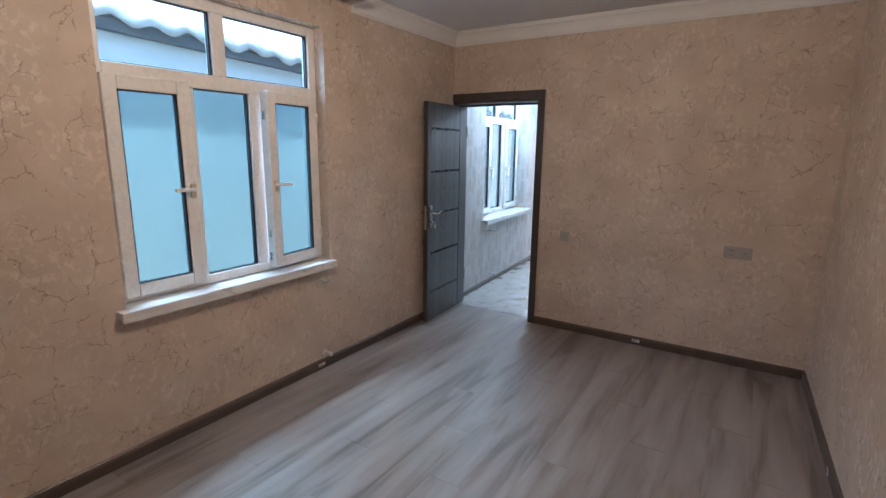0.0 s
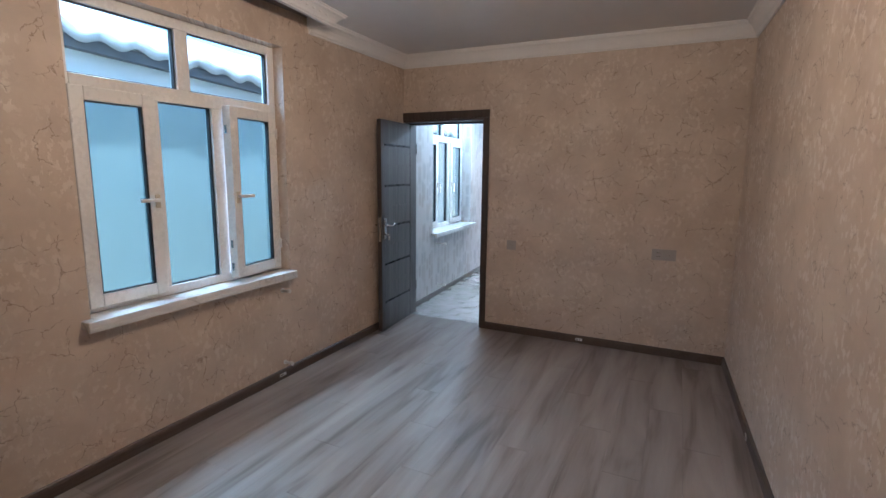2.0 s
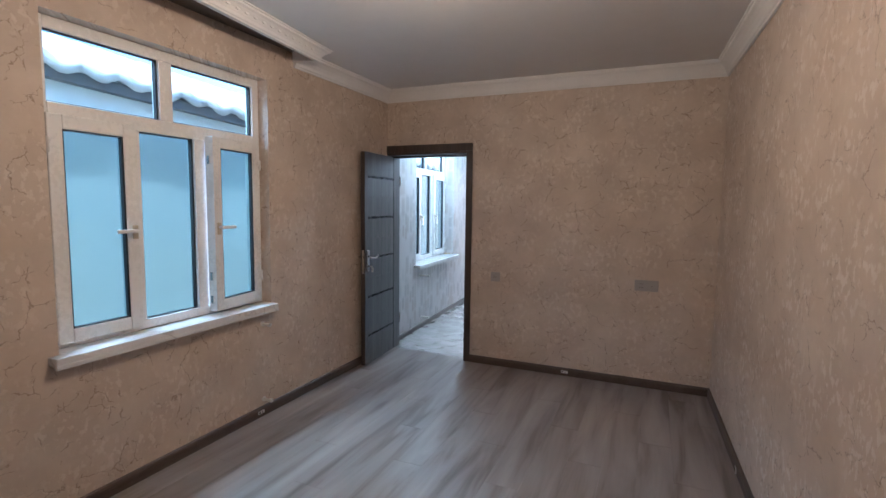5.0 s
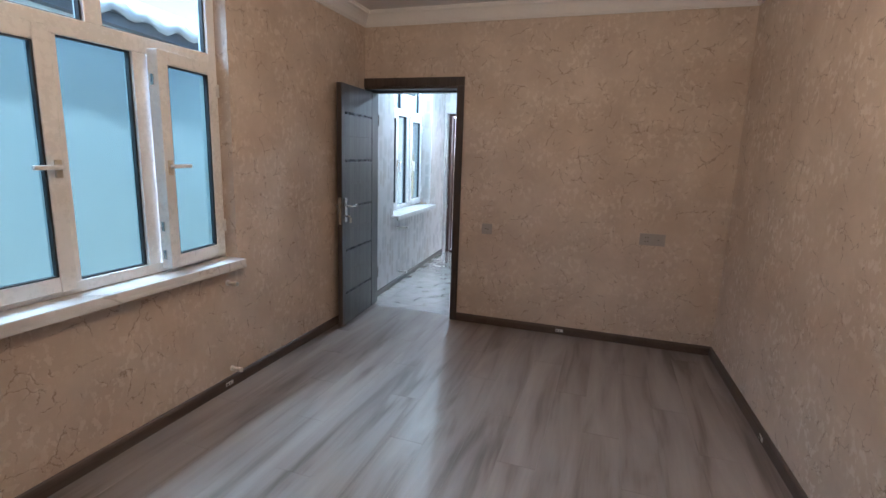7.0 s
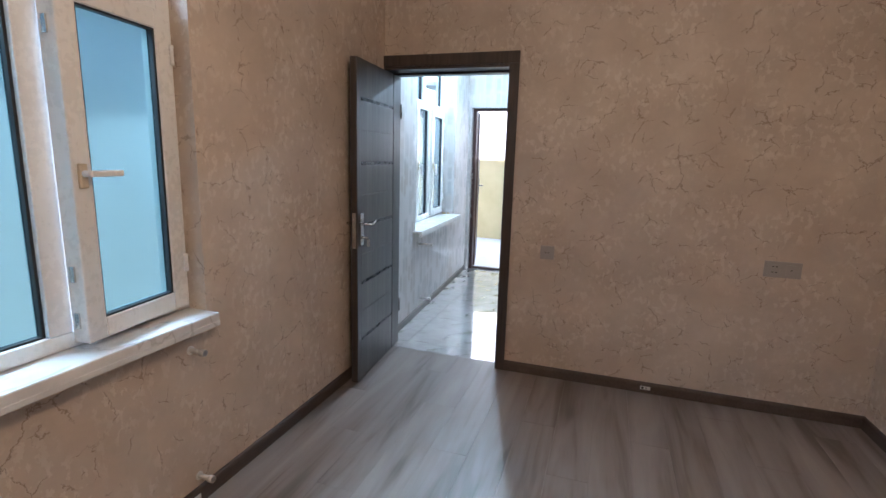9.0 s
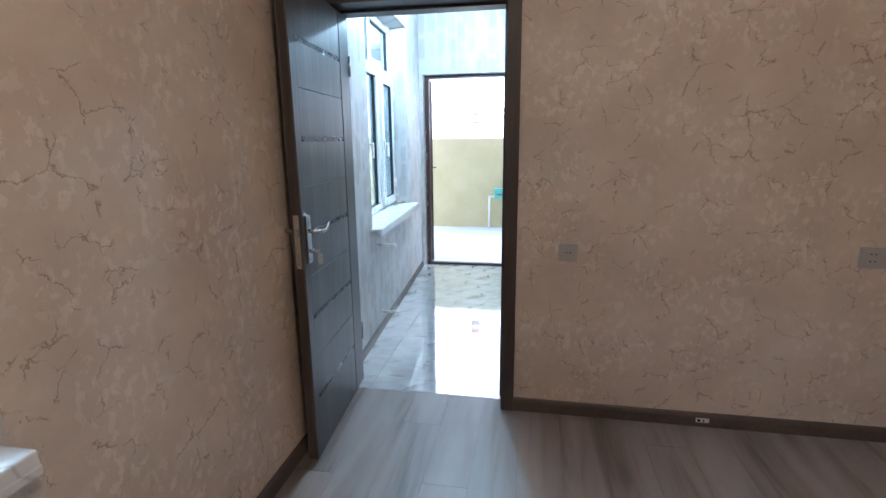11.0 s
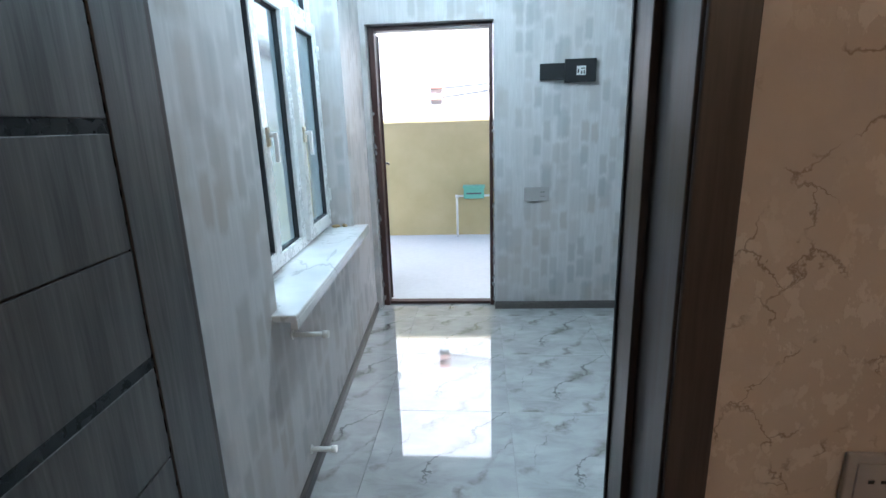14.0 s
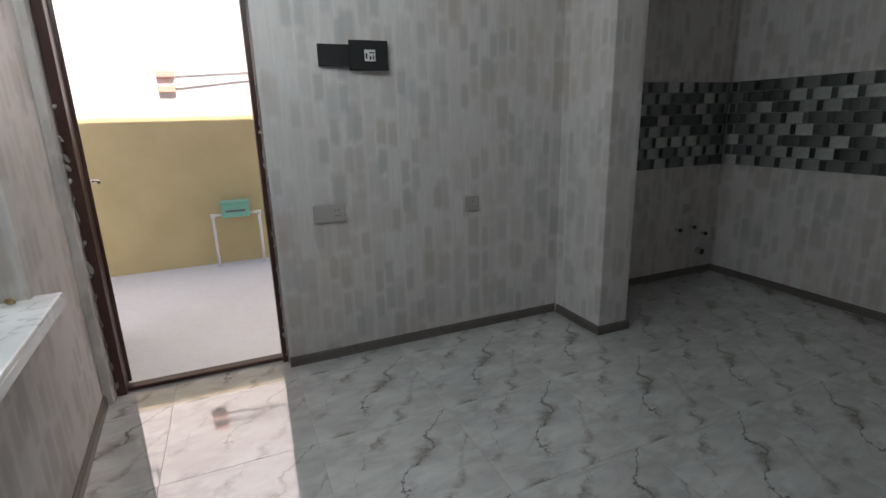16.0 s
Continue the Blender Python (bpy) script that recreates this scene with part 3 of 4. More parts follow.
# ---- windows ----
def window(name, at, label, lower, ajar, lever):
    """White plastic window, frame front at x = 0 of the pose, opening along its y, sill line at z = 0."""
    w = thing(name, (0, 0, 0), label, "window")
    w.matrix_basis = at
    tagged(w, kind="structure")
    W, H, D = 1.385, 1.57, 0.065
    bm = bmesh.new()
    for lo, hi in (((0, 0), (0.058, H)), ((W - 0.058, 0), (W, H)), ((0.058, 0), (W - 0.058, 0.052)), ((0.058, H - 0.058), (W - 0.058, H)), ((0.058, 1.10), (W - 0.058, 1.180)),
                   ((0.630, 1.180), (0.712, H - 0.058)), ((0.448, 0.052), (0.500, 1.10)), ((0.848, 0.052), (0.920, 1.10))):
        add_box(bm, (-D, lo[0], lo[1]), (0, hi[0], hi[1]), 0.004)
    mesh_object("frame", bm, M_PVC, w)

    def pane(y0, y1, z0, z1, mat, px=-0.034, parent=w, off=(0, 0, 0)):
        bm = bmesh.new()
        for a, b in (((y0, z0), (y0 + 0.006, z1)), ((y1 - 0.009, z0), (y1, z1)), ((y0 + 0.006, z0), (y1 - 0.009, z0 + 0.006)), ((y0 + 0.006, z1 - 0.006), (y1 - 0.009, z1))):
            add_box(bm, (px - 0.008 + off[0], a[0] + off[1], a[1] + off[2]), (px + 0.016 + off[0], b[0] + off[1], b[1] + off[2]))
        mesh_object("seal", bm, M_RUBBER, parent)
        g = box("pane", (px - 0.002 + off[0], y0 + off[1], z0 + off[2]), (px + 0.002 + off[0], y1 + off[1], z1 + off[2]), mat, parent)
        g.visible_shadow = False

    pane(0.058, 0.630, 1.180, H - 0.058, M_GLASS)
    pane(0.712, W - 0.058, 1.180, H - 0.058, M_GLASS)
    pane(0.500, 0.848, 0.052, 1.10, lower)

    def sash(y0, y1, hinge, turn, lever):
        """An opening sash with its handle on the side away from the hinge."""
        s = new("sash")
        s.parent = w
        hy = y0 if hinge == 0 else y1
        s.matrix_basis = pose(0.004, hy, 0.024, 0, 0, turn)
        a, b = y0 - hy, y1 - hy
        hh = 1.100
        bm = bmesh.new()
        f = 0.068
        for lo, hi in (((a, 0), (a + f, hh)), ((b - f, 0), (b, hh)), ((a + f, 0), (b - f, f)), ((a + f, hh - f), (b - f, hh))):
            add_box(bm, (-0.040, lo[0], lo[1]), (0.022, hi[0], hi[1]), 0.005)
        mesh_object("sash_frame", bm, M_PVC, s)
        pane(a + f, b - f, f, hh - f, lower, 0.0, s)
        bm = bmesh.new()
        ky = (b - 0.030) if hinge == 0 else (a + 0.030)
        add_box(bm, (0.022, ky - 0.014, 0.49), (0.034, ky + 0.014, 0.565), 0.004)
        mesh_object("handle_plate", bm, M_TAN, s)
        bm = bmesh.new()
        add_cyl(bm, (0.03, ky, 0.535), (0.062, ky, 0.535), 0.010, 14)
        d = -1 if hinge == 0 else 1
        if lever:
            add_box(bm, (0.050, min(ky, ky + d * 0.115), 0.525), (0.066, max(ky, ky + d * 0.115), 0.545), 0.004)
        else:
            add_box(bm, (0.050, ky - 0.010, 0.43), (0.066, ky + 0.010, 0.545), 0.004)
        mesh_object("handle", bm, M_PVC, s)
        bm = bmesh.new()
        hx = a if hinge == 0 else b
        for zz in (0.14, 0.92):
            add_cyl(bm, (0.026, hx, zz), (0.026, hx, zz + 0.07), 0.008, 12)
        mesh_object("hinge", bm, M_PVC, s)
        if abs(turn) > 1:
            bm = bmesh.new()
            ly = b if hinge == 0 else a
            for zz in (0.05, 0.20, 0.93):
                add_box(bm, (-0.022, min(ly, ly - d * 0.006), zz), (-0.006, max(ly, ly - d * 0.006), zz + 0.05))
            mesh_object("latch", bm, M_CHROME, s)

    sash(0.036, 0.462, 0, 0, lever)
    sash(0.905, 1.350, 1, ajar, lever)
    return w


def sill(name, lo, hi, label, at=Matrix.Identity(4), lip=0.012):
    bm = bmesh.new()
    o = Vector(((lo[0] + hi[0]) / 2, (lo[1] + hi[1]) / 2, lo[2]))
    add_box(bm, Vector(lo) - o, Vector(hi) - o, 0.006)
    # turned-down front lip
    add_box(bm, Vector((hi[0] - 0.022, lo[1], lo[2] - lip)) - o, Vector((hi[0] + 0.0015, hi[1], lo[2] + 0.010)) - o, 0.003)
    return tagged(mesh_object(name, bm, M_SILL, at=at @ Matrix.Translation(o)), label, "window sill", kind="structure")


window("window_1", pose(XL - 0.085, WIN[0], WIN[2]), "white plastic casement window with frosted lower panes, one sash ajar", M_FROST, 7.5, True)
sill("sill_bedroom", (XL - 0.15, WIN[0] - 0.045, WIN[2] - 0.045), (XL + 0.064, WIN[1] + 0.004, WIN[2] - 0.002), "white veined marble sill under the bedroom window")
window("window_2", on_kitchen_wall(KWIN[0], -0.15, KWIN[2]), "white plastic casement window with dim lower panes", M_DIM, 0.0, False)
sill("sill_kitchen", (-0.21, KWIN[0] - 0.06, KWIN[2] - 0.028), (0.082, KWIN[1] + 0.045, KWIN[2] - 0.002), "polished white veined marble sill under the kitchen window", on_kitchen_wall(0), 0.026)


# ---- inner door ----
def inner_door_frame():
    f = thing("door_frame", ((DX0 + DX1) / 2, YD, 0), "dark brown wooden door frame with flat casing", "door frame")
    tagged(f, kind="structure")
    c = (DX0 + DX1) / 2
    a, b = DX0 - c, DX1 - c
    # lining through the wall, with a rebate where the leaf shuts
    for name, x0, x1 in (("jamb", a - 0.028, a), ("jamb", b, b + 0.028)):
        box(name, (x0, -0.010, 0), (x1, 0.274, DZ + 0.028), M_JAMB, f, 0.002)
    box("head", (a, -0.010, DZ), (b, 0.274, DZ + 0.028), M_JAMB, f, 0.002)
    for x0, x1 in ((b - 0.014, b - 0.0005), (a + 0.0005, a + 0.014)):
        if x0 > 0:
            box("stop", (x0, 0.120, 0), (x1, 0.205, DZ - 0.014), M_JAMB, f, 0.002)
            box("seal", (x0 - 0.004, 0.2055, 0), (x1, 0.214, DZ - 0.014), M_RUBBER, f)
    box("stop", (a + 0.002, 0.120, DZ - 0.014), (b - 0.002, 0.205, DZ - 0.0005), M_JAMB, f, 0.002)
    # casing on both faces
    for y0, y1 in ((-0.020, -0.0105), (0.2745, 0.284)):
        box("casing", (b + 0.004, y0, 0), (b + 0.067, y1, DZ + 0.02), M_JAMB, f, 0.003)
        box("casing", (a - 0.067 + (0.003 if y0 < 0 else -0.02), y0, 0), (a - 0.004, y1, DZ + 0.02), M_JAMB, f, 0.003)
        box("casing", (a - 0.064, y0, DZ + 0.0205), (b + 0.067, y1, DZ + 0.092), M_JAMB, f, 0.003)
    bm = bmesh.new()
    add_box(bm, (b - 0.0025, 0.244, 0.93), (b - 0.0002, 0.262, 1.07), 0.0008)
    mesh_object("strike_plate", bm, M_CHROME, f)
    for z in (0.945, 1.010):
        box("latch_hole", (b - 0.0035, 0.247, z), (b - 0.0026, 0.259, z + 0.040), M_HOLE, f)


inner_door_frame()


def inner_door():
    """Leaf hinged on the kitchen side of the lining, swung into the bedroom; local x runs from the hinge to the free edge."""
    W, T, H = 0.765, 0.040, 1.985
    d = thing("door", (-2.434, 4.385, 0.008), "open dark grey oak veneer door with black inlay strips", "door", rot=-85.6)
    tagged(d, kind="structure")
    # the face towards the room lies at y = T
    bm = bmesh.new()
    add_box(bm, (0, 0.004, 0), (W, T - 0.004, H), 0.002)
    mesh_object("core", bm, M_JAMB, d)
    s0, s1 = 0.150, W - 0.062
    for x0, x1 in ((0, s0 - 0.006), (s1 + 0.003, W)):
        for y0, y1 in ((T - 0.0039, T + 0.002), (-0.002, 0.0039)):
            box("stile", (x0, y0, 0.0005), (x1, y1, H), M_DOOR, d, 0.0015)
    strips = (0.272, 0.642, 1.004, 1.384, 1.761)
    grooves = (0.457, 0.823, 1.196, 1.578)
    cuts = sorted([(z, 0.022, 1) for z in strips] + [(z, 0.004, 0) for z in grooves])
    z = 0.0005
    for zc, hgt, strip in cuts + [(H, 0, 0)]:
        for y0, y1 in ((T - 0.0039, T + 0.0005), (-0.0005, 0.0039)):
            box("panel", (s0, y0, z), (s1, y1, min(zc - hgt / 2, H)), M_DOOR, d, 0.001)
        if strip:
            for y0, y1 in ((T - 0.0039, T - 0.0008), (0.0008, 0.0039)):
                box("strip", (s0, y0, zc - hgt / 2 + 0.0005), (s1, y1, zc + hgt / 2 - 0.0005), M_BLACKGLASS, d)
        z = zc + hgt / 2
    box("strip", (s0 - 0.0055, T - 0.0039, 0.12), (s0 - 0.0005, T - 0.001, H - 0.1), M_BLACKGLASS, d)
    # lock furniture near the free edge
    bm = bmesh.new()
    for y0, y1 in ((T + 0.0021, T + 0.012), (-0.012, -0.0021)):
        add_box(bm, (W - 0.072, y0, 0.885), (W - 0.028, y1, 1.085), 0.003)
    add_box(bm, (W - 0.0005, 0.008, 0.87), (W + 0.003, T - 0.008, 1.09), 0.001)
    add_box(bm, (W + 0.002, 0.013, 1.00), (W + 0.010, T - 0.013, 1.03), 0.002)
    mesh_object("lock_plate", bm, M_CHROME, d)
    for s, y in ((1, T + 0.012), (-1, -0.012)):
        bm = bmesh.new()
        pts = [(W - 0.05, y, 1.018), (W - 0.05, y + s * 0.034, 1.018), (W - 0.062, y + s * 0.044, 1.016), (W - 0.085, y + s * 0.048, 1.012), (W - 0.115, y + s * 0.048, 1.016), (W - 0.145, y + s * 0.046, 1.030), (W - 0.160, y + s * 0.044, 1.036)]
        rad = (0.009, 0.009, 0.009, 0.0085, 0.008, 0.0065, 0.004)
        for i in range(len(pts) - 1):
            add_cyl(bm, pts[i], pts[i + 1], rad[i], 14, rad[i + 1])
            bmesh.ops.create_icosphere(bm, subdivisions=2, radius=rad[i + 1], matrix=Matrix.Translation(pts[i + 1]))
        mesh_object("lever_handle", bm, M_CHROME, d, True)
    bm = bmesh.new()
    add_cyl(bm, (W - 0.05, T + 0.012, 0.935), (W - 0.05, T + 0.030, 0.935), 0.009, 16)
    add_box(bm, (W - 0.056, T + 0.028, 0.926), (W - 0.044, T + 0.050, 0.944), 0.003)
    add_box(bm, (W - 0.052, T + 0.040, 0.880), (W - 0.049, T + 0.062, 0.926), 0.001)
    mesh_object("key", bm, M_CHROME, d)
    bm = bmesh.new()
    for zz in (0.25, 1.7):
        add_cyl(bm, (-0.004, T + 0.003, zz), (-0.004, T + 0.003, zz + 0.1), 0.007, 14)
    mesh_object("hinge", bm, M_CHROME, d)


inner_door()


# ---- ceiling rose and bulb ----
LX, LY = -0.83, 1.57


def ceiling_rose():
    t = thing("ceiling_rose", (LX, LY, 2.598), "round white plaster ceiling rose with a dentil rim", "ceiling rose")
    prof = [(0.0, 0.004), (0.03, 0.002), (0.05, 0.008), (0.12, 0.012), (0.14, 0.006), (0.155, 0.004), (0.17, 0.010), (0.215, 0.010), (0.225, 0.002), (0.232, 0.0), (0.238, 0.006),
            (0.268, 0.006), (0.274, 0.0), (0.285, 0.002), (0.290, 0.010), (0.296, 0.020), (0.300, 0.032), (0.312, 0.036), (0.314, 0.0415), (0.0, 0.0415)]
    lathe("disc", [(max(r, 0.0005), z) for r, z in prof], M_PLASTER, t, 96)
    bm = bmesh.new()
    for ring, (r, n) in enumerate(((0.246, 60), (0.260, 60))):
        for i in range(n):
            a = 2 * math.pi * (i + 0.5 * ring) / n
            m = Matrix.Rotation(a, 4, "Z") @ Matrix.Translation((r, 0, 0.003)) @ Matrix.Diagonal((0.008, 0.016, 0.007, 1))
            bmesh.ops.create_cube(bm, size=1.0, matrix=m)
    tagged(mesh_object("dentil", bm, M_PLASTER, t), kind="stuff")
    bm = bmesh.new()
    for i in range(16):
        a = 2 * math.pi * i / 16
        m = Matrix.Rotation(a, 4, "Z") @ Matrix.Translation((0.085, 0, 0.008)) @ Matrix.Diagonal((0.030, 0.011, 0.006, 1))
        bmesh.ops.create_icosphere(bm, subdivisions=2, radius=1.0, matrix=m)
    tagged(mesh_object("petal", bm, M_PLASTER, t, True), kind="stuff")


ceiling_rose()


def bulb(x, y, z, drop, mat, label):
    t = thing("light_bulb", (x, y, z), label, "light bulb")
    prof = [(0.0005, 0.0), (0.012, 0.002), (0.022, 0.008), (0.029, 0.018), (0.032, 0.032), (0.030, 0.046), (0.024, 0.060), (0.016, 0.074), (0.013, 0.084)]
    lathe("glass_bulb", prof, mat, t, 24)
    lathe("lamp_holder", [(0.0138, 0.084), (0.0150, 0.086), (0.0155, 0.110), (0.0180, 0.112), (0.0180, 0.140), (0.010, 0.150), (0.003, 0.152)], M_SOCKWHITE, t, 24)
    cyl("cord", (0, 0, 0.150), (0, 0, drop), 0.003, M_SOCKWHITE, t, 8)
    lathe("cord_cap", [(0.026, drop - 0.009), (0.025, drop - 0.005), (0.006, drop - 0.0035)], M_BRASS, t, 24)


bulb(LX, LY, 2.400, 0.202, M_BULB, "bare lit warm bulb hanging on a short cord")
# unseen bulb, added to brighten the kitchen beyond its daylight
bulb(-2.00, 5.75, 2.42, 0.380, M_COOLBULB, "unseen bare lit cool white bulb added under the kitchen ceiling as fill light")


# ---- sockets, switches, stubs ----
def socket(name, x, y, z, w, h, face, mat, holes, label, category="socket"):
    """A wall plate centred at (x, y, z); face: turn about z of its outward -y side."""
    t = thing(name, (x, y, z), label, category, rot=face)
    bm = bmesh.new()
    add_box(bm, (-w / 2, -0.010, -h / 2), (w / 2, -0.0005, h / 2), 0.003)
    mesh_object("plate", bm, mat, t)
    n = max(1, round(w / 0.09))
    for i in range(n):
        cx = (i - (n - 1) / 2) * (w / n)
        bm = bmesh.new()
        add_box(bm, (cx - 0.030, -0.0125, -0.030), (cx + 0.030, -0.0098, 0.030), 0.001)
        mesh_object("insert", bm, mat, t)
    for hx, hz in holes:
        box("pin_hole", (hx - 0.004, -0.0135, hz - 0.0025), (hx + 0.004, -0.0126, hz + 0.0025), M_HOLE, t)
    return t


PINS = ((-0.009, 0), (0.009, 0))
FOUR = ((0.033, 0.016), (0.051, 0.016), (0.033, -0.016), (0.051, -0.016))
socket("wall_socket", -1.262, YD, 0.852, 0.088, 0.088, 0, M_SOCKET, PINS, "grey-beige single plastic socket on the wallpaper", "socket")
socket("wall_socket", 0.052, YD, 0.868, 0.185, 0.092, 0, M_SOCKET, ((-0.05, 0.016), (-0.032, 0.016), (-0.05, -0.016), (-0.032, -0.016), (0.042, 0.0)), "grey-beige double plastic socket on the wallpaper", "socket")
socket("wall_socket", -1.432, KY1, 0.872, 0.178, 0.100, 0, M_SOCKET, FOUR, "grey double plastic socket beside the outer doorway", "socket")
socket("wall_socket", -0.543, KY1 + 0.008, 0.845, 0.092, 0.096, 0, M_SOCKET, ((0, 0.016), (0, -0.016)), "grey single plastic plate on dabbed wallpaper", "socket")
socket("wall_socket", 1.545, KYA, 0.585, 0.085, 0.085, 0, M_SOCKET, PINS, "grey single plastic socket low on the alcove wall", "socket")


def base_clip(x, y, face):
    t = thing("baseboard_clip", (x, y, 0.036), "small white plastic clip on the dark baseboard", "clip", "clips on the baseboard", rot=face)
    box("tab", (-0.030, -0.0045, -0.011), (0.030, -0.0002, 0.011), M_SOCKWHITE, t, 0.001)
    for x0, x1 in ((-0.024, -0.010), (0.002, 0.008)):
        box("slot", (x0, -0.0055, -0.006), (x1, -0.0046, 0.006), M_HOLE, t)


base_clip(-0.592, YD - 0.016, 0)
base_clip(XL + 0.016, 2.385, 90)
base_clip(XR_FAR + 0.045 - 0.016, 2.93, -91.8)


def pipe_stub(at, length):
    t = thing("pipe_stub", (0, 0, 0), "short white plastic radiator pipe stub in the wall", "pipe", "radiator pipe stubs")
    t.matrix_basis = at
    cyl("pipe", (-0.0, 0, 0), (length, 0, 0), 0.010, M_PIPE, t, 16)
    cyl("cap", (length - 0.022, 0, 0), (length, 0, 0), 0.0145, M_PIPE, t, 16)
    cyl("collar", (0.0005, 0, 0), (0.005, 0, 0), 0.018, M_PIPE, t, 16)


for at, pl in ((pose(XL, 2.43, 0.665), 0.075), (pose(XL, 2.43, 0.115), 0.075), (on_kitchen_wall(0.67, 0, 0.655), 0.135), (on_kitchen_wall(0.74, 0, 0.125), 0.105)):
    pipe_stub(at, pl)


def door_phone():
    t = thing("door_phone_mount", (-1.238, KY1 + 0.003, 1.698), "black wall mount box with a white socket inside", "mount")
    bm = bmesh.new()
    add_box(bm, (-0.185, -0.022, -0.052), (-0.021, -0.0005, 0.054), 0.002)
    mesh_object("side_plate", bm, M_BLACK, t)
    bm = bmesh.new()
    for lo, hi in (((-0.02, -0.072), (0.185, -0.06)), ((-0.02, 0.064), (0.185, 0.076)), ((-0.02, -0.06), (0.055, 0.064)), ((0.118, -0.06), (0.185, 0.064))):
        add_box(bm, (lo[0], -0.032, lo[1]), (hi[0], -0.0005, hi[1]))
    for lo, hi in (((0.055, -0.06), (0.118, -0.028)), ((0.055, 0.032), (0.118, 0.064))):
        add_box(bm, (lo[0], -0.032, lo[1]), (hi[0], -0.0005, hi[1]))
    mesh_object("box", bm, M_BLACK, t)
    box("socket_insert", (0.056, -0.026, -0.027), (0.117, -0.001, 0.031), M_SOCKWHITE, t, 0.002)
    for x0, x1, z0, z1 in ((0.063, 0.072, -0.014, 0.012), (0.084, 0.094, -0.020, -0.002), (0.102, 0.109, -0.020, 0.002), (0.084, 0.112, 0.012, 0.018)):
        box("slot", (x0, -0.0275, z0), (x1, -0.0262, z1), M_HOLE, t)


door_phone()


def plumbing():
    for x, z in ((1.45, 0.415), (1.61, 0.425), (1.75, 0.355)):
        t = thing("water_outlet", (x, KYA, z), "capped metal water outlet in the alcove wall", "pipe", "water outlets")
        cyl("nipple", (0, -0.0005, 0), (0, -0.035, 0), 0.013, M_CHROME, t, 16)
        cyl("cap", (0, -0.035, 0), (0, -0.052, 0), 0.016, M_BLACK, t, 16)
    t = thing("drain_pipe", (1.72, KYA, 0.20), "short grey drain pipe end in the alcove wall", "pipe")
    cyl("pipe", (0, -0.0005, 0), (0, -0.05, 0), 0.028, M_FOAM, t, 20)
    cyl("plug", (0, -0.05, 0), (0, -0.056, 0), 0.024, M_BLACK, t, 20)


plumbing()


def sill_scraps():
    for x, y, l, r in ((-0.10, 1.91, 0.06, 20), (-0.05, 1.925, 0.045, -35)):
        t = thing("plaster_scrap", on_kitchen_wall(y, x, KWIN[2] - 0.002).translation, "small brown scrap of foam on the marble sill", "scrap", rot=r)
        bm = bmesh.new()
        bmesh.ops.create_icosphere(bm, subdivisions=2, radius=1.0, matrix=Matrix.Translation((0, 0, 0.009)) @ Matrix.Diagonal((l / 2, 0.012, 0.010, 1)))
        for v in bm.verts:
            v.co += Vector((0, 0, 1)) * 0.004 * noise.noise(v.co * 60) + Vector((1, 0, 0)) * 0.006 * noise.noise(v.co * 45)
        mesh_object("scrap_body", bm, M_BRASS, t)


sill_scraps()


# ---- outer doorway ----
def outer_door():
    f = thing("outer_door_frame", ((OX0 + OX1) / 2, KY1, 0), "dark brown steel door frame with ragged mortar edges", "door frame")
    tagged(f, kind="structure")
    a, b = (OX0 - OX1) / 2, (OX1 - OX0) / 2
    box("jamb", (a + 0.004, 0.070, 0), (a + 0.048, 0.160, OZ - 0.004), M_STEEL, f, 0.003)
    box("jamb", (b - 0.034, 0.070, 0), (b - 0.008, 0.160, OZ - 0.004), M_STEEL, f, 0.003)
    box("head", (a + 0.048, 0.070, OZ - 0.034), (b - 0.034, 0.160, OZ - 0.004), M_STEEL, f, 0.003)
    box("threshold", (a + 0.002, 0.100, 0), (b - 0.002, 0.162, 0.022), M_STEEL, f, 0.004)
    random.seed(5)
    bm = bmesh.new()
    for side in (a + 0.006, b - 0.006):
        zz = 0.06
        while zz < 1.5:
            h = random.uniform(0.02, 0.07)
            m = Matrix.Translation((side + random.uniform(-0.003, 0.003), 0.066, zz)) @ Matrix.Rotation(random.uniform(-0.6, 0.6), 4, "Y") @ Matrix.Diagonal((random.uniform(0.006, 0.012), 0.008, h / 2, 1))
            bmesh.ops.create_icosphere(bm, subdivisions=2, radius=1.0, matrix=m)
            zz += h + random.uniform(0.0, 0.09)
    for v in bm.verts:
        v.co += Vector((1, 0, 1)) * 0.004 * noise.noise(v.co * 50)
    tagged(mesh_object("mortar", bm, M_FOAM, f), kind="stuff")
    d = thing("outer_door", (OX0 + 0.062, KY1 + 0.160, 0.03), "open dark red-brown steel outer door", "door", rot=103)
    tagged(d, kind="structure")
    box("leaf", (0.0, -0.002, 0), (0.82, 0.046, 1.97), M_STEEL, d, 0.006)
    box("lip", (0.0, 0.046, 0.01), (0.82, 0.050, 1.96), M_STEEL, d)
    box("lock_plate", (0.74, -0.010, 0.9), (0.79, -0.0022, 1.12), M_CHROME, d, 0.002)
    cyl("lever_handle", (0.765, -0.05, 1.02), (0.65, -0.05, 1.02), 0.009, M_CHROME, d)
    cyl("spindle", (0.765, -0.0102, 1.02), (0.765, -0.05, 1.02), 0.009, M_CHROME, d)


outer_door()


# ---- outside ----
YW = 9.68


